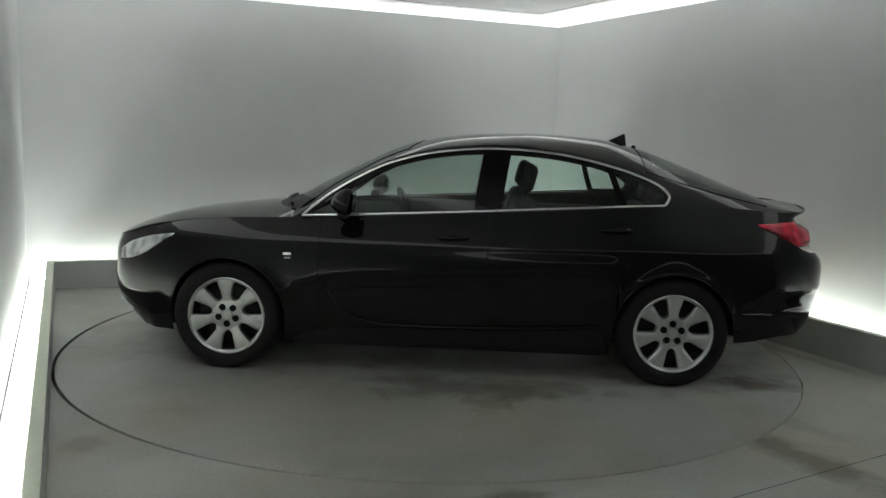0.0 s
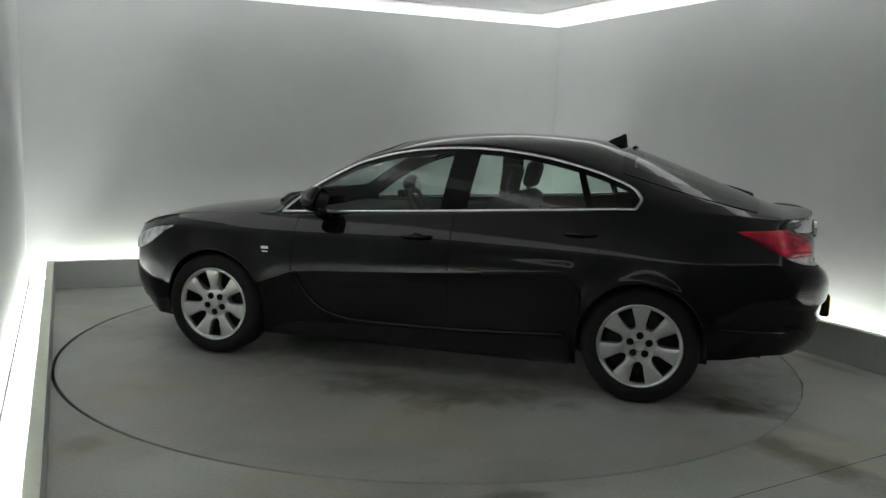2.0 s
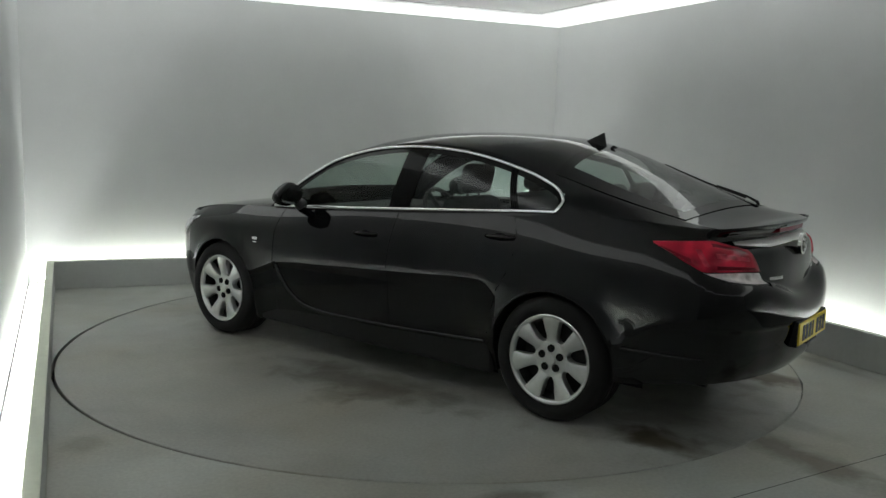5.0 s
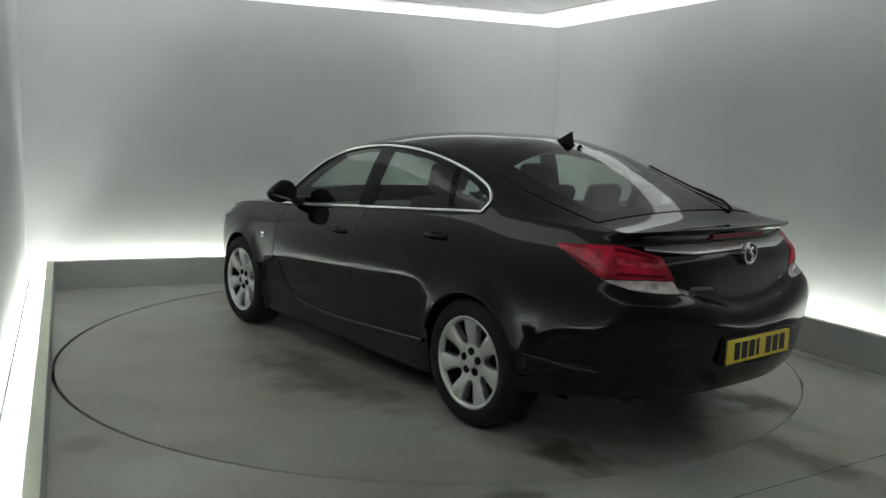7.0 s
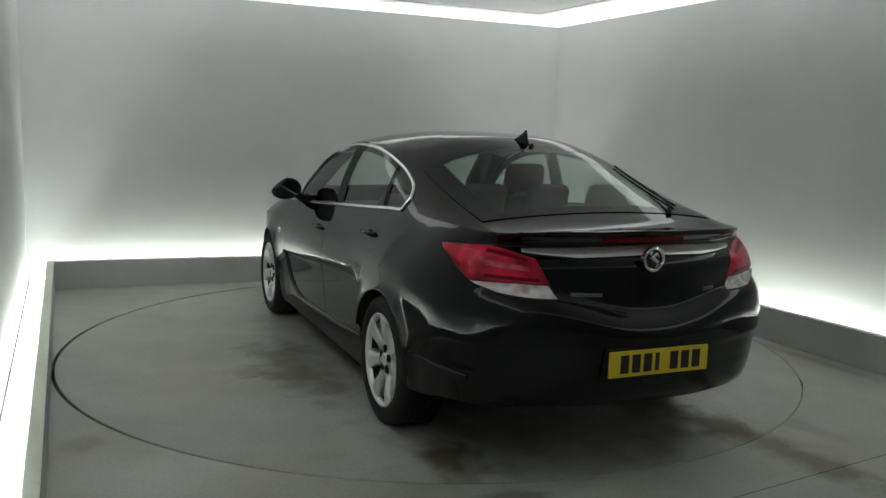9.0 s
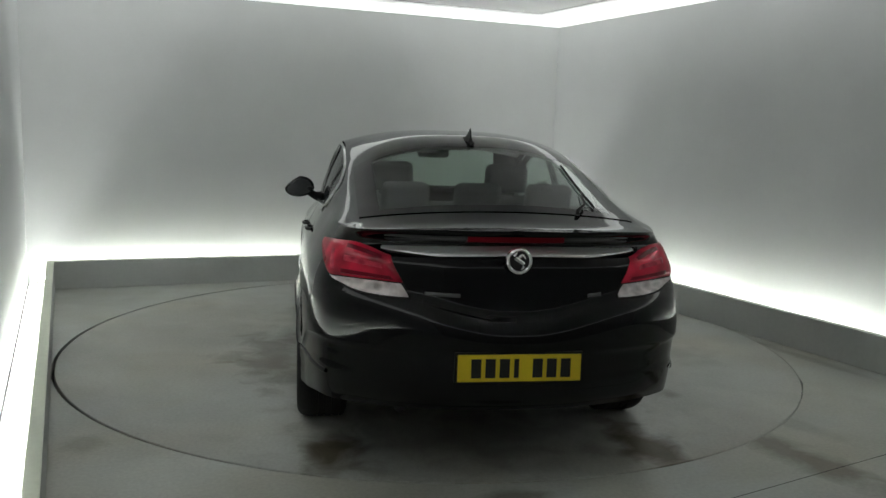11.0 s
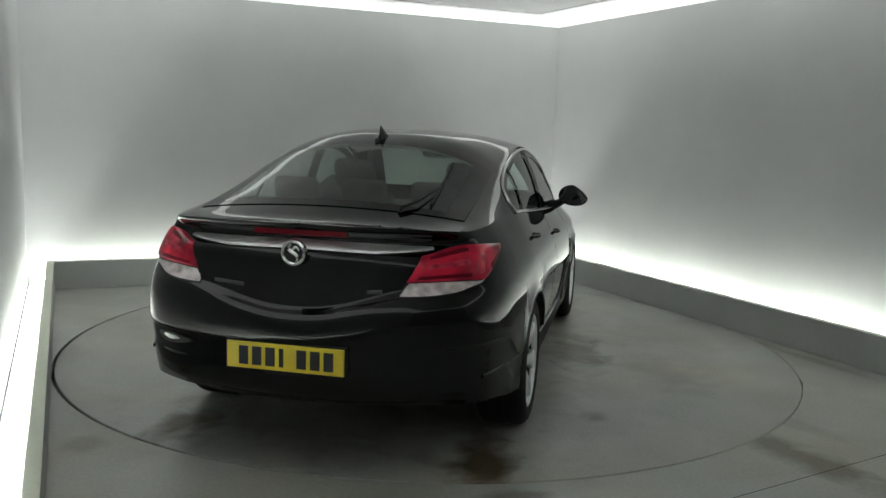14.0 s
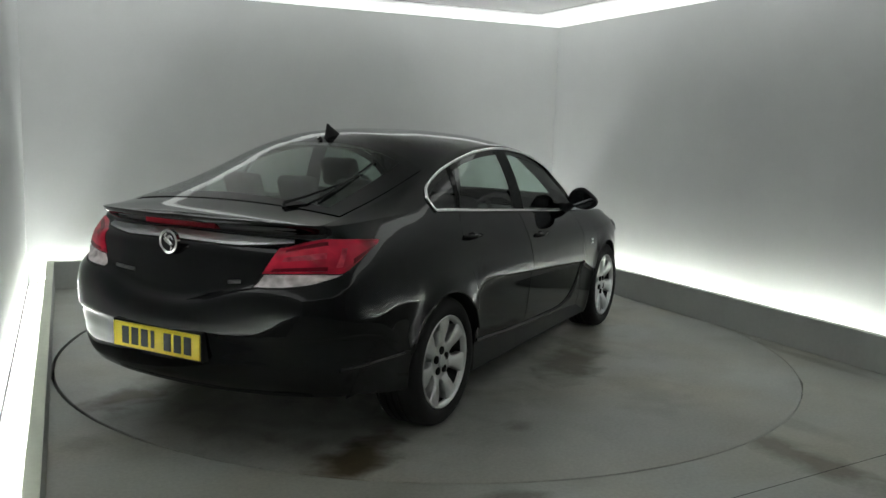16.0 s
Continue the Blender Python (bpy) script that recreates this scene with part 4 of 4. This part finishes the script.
def build_mirrors(car):
    for s in (1, -1):
        root = new("door_mirror")
        root.parent = car
        tagged(root, "black rounded door mirror")
        bm = bmesh.new()
        bmesh.ops.create_uvsphere(bm, u_segments=28, v_segments=16, radius=1.0)
        for v in bm.verts:
            x, y, z = v.co
            k = (1.0 - 0.45 * max(y, 0)) if z > 0 else 0.72
            v.co = Vector((0.615 + (0.10 * x if x > 0 else 0.035 * x), s * (0.945 + 0.108 * y), 1.055 + 0.090 * z * k - 0.008 * y))
        part("housing", finish(bm, 60), M_PAINT, root)
        # mirror glass: its dark reflection is put into the metal colour
        bm = bmesh.new()
        bmesh.ops.create_circle(bm, cap_ends=True, radius=1.0, segments=28)
        for v in bm.verts:
            x, y, _ = v.co
            k = (1.0 - 0.45 * max(x, 0)) if y > 0 else 0.72
            v.co = Vector((0.578, s * (0.945 + 0.092 * x), 1.055 + 0.073 * y * k - 0.008 * x))
        part("mirror_glass", finish(bm), M_MIRROR, root, "mirror glass darkened for a dim reflection")
        bm = bmesh.new()
        tube(bm, [(0.67, s * 0.78, 0.985), (0.645, s * 0.83, 1.0), (0.62, s * 0.88, 1.03)], [0.045, 0.03, 0.026], 14)
        part("mirror_arm", finish(bm, 50), M_TRIM, root)


def build_valance(car):
    """Ledge of the lower bumper running back from the rear wheel openings."""
    v0, v1 = u_of_x(-1.765), u_of_x(-2.15)
    for s in (1, -1):
        pts, nn = [], []
        for k in range(41):
            a = k / 40
            u = v0 + a * (v1 - v0)
            q, n = side_point(u, 0.468 - 0.012 * a, -0.003), plan(u)[1]
            pts.append(Vector((q.x, q.y * s, q.z)))
            nn.append(Vector((n.x, n.y * s, 0.7)))
        bm = bmesh.new()
        ribbon(bm, pts, nn, 0.028, 0.010)
        part("bumper_ledge", finish(bm, 80), M_PAINT, car)


def build_arch_lips(car):
    """Rolled edges round the wheel openings."""
    for wx in (WX, -WX):
        for s in (1, -1):
            pts = []
            for k in range(33):
                a = math.radians(18 + 144 * k / 32)
                x, z = wx + (ARCH + 0.003) * math.cos(a), WZ + (ARCH + 0.003) * math.sin(a)
                q = side_point(u_of_x(x), z)
                pts.append(Vector((q.x, (q.y - 0.001) * s, q.z)))
            bm = bmesh.new()
            tube(bm, pts, 0.0055, 8)
            part("arch_lip", finish(bm, 60), M_PAINT, car)


def build_wheel(car, x, s, first):
    if first is None:
        root = new("wheel")
        root.parent = car
        tagged(root, "silver seven-spoke alloy wheel with black tyre")
        R = WR_T
        bm = bmesh.new()
        prof = [(0.228, -0.02), (0.238, 0.0), (0.258, 0.012), (0.285, 0.014), (0.305, 0.008), (0.322, -0.006), (0.331, -0.024), (R, -0.045)]
        for k in range(4):
            a = -0.055 - k * 0.038
            prof += [(R, a), (R, a - 0.026), (R - 0.008, a - 0.028), (R - 0.008, a - 0.036)]
        prof += [(R, -0.205), (0.325, -0.225), (0.29, -0.238), (0.228, -0.22)]
        lathe(bm, prof, 72)
        part("tyre", finish(bm, 35), M_TYRE, root, "black rubber tyre")
        rim = bmesh.new()
        lathe(rim, [(0.238, -0.004), (0.241, 0.003), (0.236, 0.006), (0.229, 0.003), (0.219, -0.006), (0.2165, -0.022)], 72)
        rimo = part("rim", finish(rim, 40), M_ALLOY, root, "silver rim")
        # barrel and brake disc are coloured near black for the shade behind the spokes
        bm = bmesh.new()
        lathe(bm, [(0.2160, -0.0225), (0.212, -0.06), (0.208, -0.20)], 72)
        part("rim_barrel", finish(bm, 40), M_ALLOY_DARK, root, "inside of the rim, darkened as in shade")
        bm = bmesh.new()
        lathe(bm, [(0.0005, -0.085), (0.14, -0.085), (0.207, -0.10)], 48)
        part("brake_disc", finish(bm, 40), M_ALLOY_DARK, root, "brake behind the spokes, darkened as in shade")
        for k in range(7):
            a0 = 2 * math.pi * k / 7 + math.pi / 2
            bm = bmesh.new()
            rows = []
            for i in range(15):
                t = i / 14
                r = 0.088 + (0.233 - 0.088) * t
                hw = 0.038 * step(0.22, 0.0, t) + (0.0235 + 0.034 * t ** 1.2) * (1 - step(0.22, 0.0, t)) + 0.034 * step(0.86, 1.0, t)
                yy = -0.006 - 0.020 * (1 - t) ** 1.5 + 0.005 * math.sin(math.pi * t)
                row = []
                for (c, dy) in ((-1.0, -0.045), (-1.0, -0.006), (-0.86, 0.0), (-0.3, 0.004), (0.3, 0.004), (0.86, 0.0), (1.0, -0.006), (1.0, -0.045)):
                    ta = c * hw
                    rr = math.sqrt(max(r * r - ta * ta, 1e-6)) if t > 0.9 else r
                    row.append(Vector((rr * math.cos(a0) - ta * math.sin(a0), yy + dy, rr * math.sin(a0) + ta * math.cos(a0))))
                rows.append(row)
            grid(bm, rows)
            part("spoke", finish(bm, 40), M_ALLOY, rimo)
        bm = bmesh.new()
        lathe(bm, [(0.0005, -0.012), (0.030, -0.013), (0.034, -0.018), (0.036, -0.022), (0.075, -0.026), (0.098, -0.027), (0.104, -0.06)], 40)
        part("hub_cap", finish(bm, 40), M_ALLOY, rimo, "round silver centre cap")
        for k in range(5):
            a = 2 * math.pi * k / 5 + math.pi / 2
            bm = bmesh.new()
            lathe(bm, [(0.0005, -0.0145), (0.006, -0.0145), (0.0075, -0.0185), (0.0205, -0.0172), (0.0215, -0.03)], 14)
            bmesh.ops.translate(bm, vec=(0.056 * math.cos(a), -0.001, 0.056 * math.sin(a)), verts=bm.verts)
            part("wheel_nut", finish(bm, 40), M_GAP, rimo)
        first = root
        w = root
    else:
        w = copy_thing(first, Matrix.Identity(4))
    w.matrix_basis = pose(x, s * 0.908, WZ, 0, 0, 0 if s > 0 else 180) @ pose(0, 0, 0, 0, 0 if x < 0 else 105, 0)
    return first


def build_underside(car):
    bm = bmesh.new()
    box(bm, -1.74, 1.95, -0.60, 0.60, 0.19, 0.45, 0.04)
    part("underbody", finish(bm), M_TRIM, car, "dark underbody")
    for s in (1, -1):
        bm = bmesh.new()
        box(bm, -0.98, 0.98, s * 0.62 - 0.25 * (s < 0), s * 0.62 + 0.25 * (s > 0), 0.165, 0.40, 0.03)
        part("floor_pan", finish(bm), M_TRIM, car)
        for wx in (WX, -WX):
            bm = bmesh.new()
            rows = []
            for i in range(25):
                a = math.pi * i / 24
                x, z = wx + (ARCH + 0.006) * math.cos(a), WZ + (ARCH + 0.006) * math.sin(a)
                yo = side_point(u_of_x(min(max(x, -2.2), 2.2)), max(z, 0.25)).y - 0.004
                rows.append([(x, s * yo, z), (x, s * 0.8, z), (x, s * 0.55, z)])
            grid(bm, rows)
            part("arch_liner", finish(bm, 60), M_TRIM, car, "black wheel arch liner")
            bm = bmesh.new()
            vs = [bm.verts.new((wx + dx, s * 0.56, z)) for dx, z in ((-0.38, 0.18), (0.38, 0.18), (0.38, 0.72), (-0.38, 0.72))]
            bm.faces.new(vs)
            part("arch_wall", finish(bm), M_TRIM, car)
    bm = bmesh.new()
    tube(bm, [(-1.6, 0.45, 0.27), (-1.9, 0.45, 0.26), (-2.05, 0.45, 0.255)], 0.028, 14)
    part("exhaust_pipe", finish(bm, 40), M_ALLOY_DARK, car, "dull exhaust tailpipe")


def cushion(bm, x0, x1, y0, y1, z0, z1, r, m=None):
    return box(bm, x0, x1, y0, y1, z0, z1, r, m)


def build_cabin(car):
    for y in (0.37, -0.37):
        seat = new("front_seat")
        seat.parent = car
        tagged(seat, "dark cloth front seat")
        bm = bmesh.new()
        cushion(bm, -0.28, 0.24, y - 0.25, y + 0.25, 0.42, 0.60, 0.05)
        part("seat_cushion", finish(bm, 50), M_SEAT, seat)
        bm = bmesh.new()
        cushion(bm, -0.07, 0.07, -0.25, 0.25, 0.0, 0.60, 0.055, pose(-0.30, y, 0.53, 0, -17))
        part("backrest", finish(bm, 50), M_SEAT, seat)
        bm = bmesh.new()
        cushion(bm, -0.045, 0.045, -0.14, 0.14, 0.62, 0.81, 0.044, pose(-0.30, y, 0.53, 0, -15))
        for k in (-0.06, 0.06):
            tube(bm, [pose(-0.30, y, 0.53, 0, -15) @ Vector((0, k, 0.55)), pose(-0.30, y, 0.53, 0, -15) @ Vector((0, k, 0.68))], 0.008, 8)
        part("headrest", finish(bm, 50), M_SEAT, seat)
    bench = new("rear_seat")
    bench.parent = car
    tagged(bench, "dark cloth rear bench seat")
    bm = bmesh.new()
    cushion(bm, -1.18, -0.66, -0.62, 0.62, 0.40, 0.58, 0.05)
    part("seat_cushion", finish(bm, 50), M_SEAT, bench)
    bm = bmesh.new()
    cushion(bm, -0.07, 0.07, -0.60, 0.60, 0.0, 0.54, 0.05, pose(-1.18, 0, 0.53, 0, -22))
    part("backrest", finish(bm, 50), M_SEAT, bench)
    for y in (0.38, 0.0, -0.38):
        bm = bmesh.new()
        cushion(bm, -0.04, 0.04, -0.125, 0.125, 0.56, 0.755, 0.038, pose(-1.18, y, 0.53, 0, -20))
        part("headrest", finish(bm, 50), M_SEAT, bench)
    bm = bmesh.new()
    cushion(bm, -1.92, -1.42, -0.56, 0.56, 1.02, 1.06, 0.015)
    part("parcel_shelf", finish(bm, 50), M_CABIN, car, "dark parcel shelf")
    bm = bmesh.new()
    cushion(bm, 0.45, 0.98, -0.70, 0.70, 0.60, 0.955, 0.08)
    part("dashboard", finish(bm, 50), M_CABIN, car, "dark dashboard")
    bm = bmesh.new()
    m = pose(0.36, -0.37, 0.90, 0, -65, 0)
    ring = [m @ Vector((0.185 * math.cos(2 * math.pi * i / 32), 0.185 * math.sin(2 * math.pi * i / 32), 0)) for i in range(33)]
    tube(bm, ring, 0.016, 10, caps=False)
    for a in (0.5, 2.64, 4.71):
        tube(bm, [m @ Vector((0, 0, 0.0)), m @ Vector((0.18 * math.cos(a), 0.18 * math.sin(a), 0))], 0.018, 8)
    part("steering_wheel", finish(bm, 50), M_CABIN, car)
    bm = bmesh.new()
    cushion(bm, 0.205, 0.265, -0.115, 0.115, 1.318, 1.383, 0.028)
    part("rear_view_mirror", finish(bm, 50), M_CABIN, car)
    for s in (1, -1):
        bm = bmesh.new()
        cushion(bm, -1.15, 0.85, s * 0.74 - 0.03, s * 0.74 + 0.03, 0.40, 0.97, 0.025)
        part("door_card", finish(bm, 50), M_CABIN, car)


def build_roof_bits(car):
    # shark fin aerial
    prof = [(-1.00, -0.012, 0.022), (-1.04, 0.014, 0.024), (-1.08, 0.034, 0.022), (-1.12, 0.052, 0.016), (-1.145, 0.066, 0.009), (-1.158, 0.065, 0.008), (-1.165, 0.028, 0.014), (-1.172, -0.014, 0.016)]
    bm = bmesh.new()
    rows = []
    for x, h, w in prof:
        z0 = top_z(x, 0) - 0.004
        zt = max(top_z(-1.1, 0) + h, z0 + 0.002)
        rows.append([Vector((x, w * 1.2, z0)), Vector((x, w * 0.55, z0 + (zt - z0) * 0.5)), Vector((x, w * 0.22, zt - 0.004)), Vector((x, 0, zt)), Vector((x, -w * 0.22, zt - 0.004)), Vector((x, -w * 0.55, z0 + (zt - z0) * 0.5)), Vector((x, -w * 1.2, z0))])
    grid(bm, rows)
    part("roof_aerial", finish(bm, 50), M_TRIM, car, "black shark-fin roof aerial")
    # washer nozzle behind the aerial
    bm = bmesh.new()
    zn = top_z(-1.225, 0)
    tube(bm, [(-1.205, 0, zn + 0.004), (-1.222, 0, zn + 0.017), (-1.240, 0, zn + 0.012)], [0.010, 0.011, 0.005], 12)
    part("washer_nozzle", finish(bm, 50), M_TRIM, car)
    # rear wiper
    wiper = new("rear_wiper")
    wiper.parent = car
    tagged(wiper, "black rear window wiper")

    def g(x, y, h):
        return Vector((x, y, top_z(x, y) + h))
    bm = bmesh.new()
    tube(bm, [g(-1.99, -0.36, 0.004), g(-1.985, -0.36, 0.018), g(-1.90, -0.42, 0.026), g(-1.70, -0.465, 0.022)], [0.011, 0.009, 0.006, 0.004], 10)
    part("wiper_arm", finish(bm, 50), M_TRIM, wiper)
    bm = bmesh.new()
    tube(bm, [g(-1.36 - 0.52 * i / 8, -0.46 - 0.015 * i / 8, 0.014) for i in range(9)], 0.006, 8)
    part("wiper_blade", finish(bm, 50), M_TRIM, wiper)
    # plastic cowl under the windscreen
    bm = bmesh.new()
    rows = []
    for k in range(5):
        row = []
        for j in range(-20, 21):
            x, y = screen_xy("windscreen", 0.93 + 0.05 * k, j / 20 * 1.02)
            row.append(Vector((x, y, top_z(x, y) + (0.010 if 0 < k < 4 else 0.001))))
        rows.append(row)
    grid(bm, rows)
    part("cowl", finish(bm, 50), M_TRIM, car, "black plastic windscreen cowl")
    # front wiper at the foot of the windscreen
    bm = bmesh.new()
    tube(bm, [g(1.03, 0.60, 0.02), g(1.10, 0.35, 0.03), g(1.13, 0.0, 0.02)], 0.012, 8)
    part("front_wiper", finish(bm, 50), M_TRIM, car)


def build_car():
    car = tagged(new("car"), "black five-door hatchback saloon with chrome window trim on the turntable", "car")
    build_body(car)
    build_side_glass(car)
    build_screens(car)
    build_lights(car)
    build_badges(car)
    build_arch_lips(car)
    build_valance(car)
    build_gaps(car)
    build_blades(car)
    build_headliner(car)
    build_mirrors(car)
    first = None
    for x in (WX, -WX):
        for s in (1, -1):
            first = build_wheel(car, x, s, first)
    build_underside(car)
    build_cabin(car)
    build_roof_bits(car)
    return car


build_room()
build_wall_panel()
build_plinths()
build_tubes()
build_ceiling_lights()
table = build_turntable()
car = build_car()


def motions():
    times = [0.5 * i for i in range(33)]
    walk(table, [(t, pose(0, 0, 0, 0, 0, turn_at(t))) for t in times])
    walk(car, [(t, pose(0, 0, 0, 0, 0, turn_at(t)) @ pose(CAR_X, CAR_Y, 0)) for t in times])


motions()
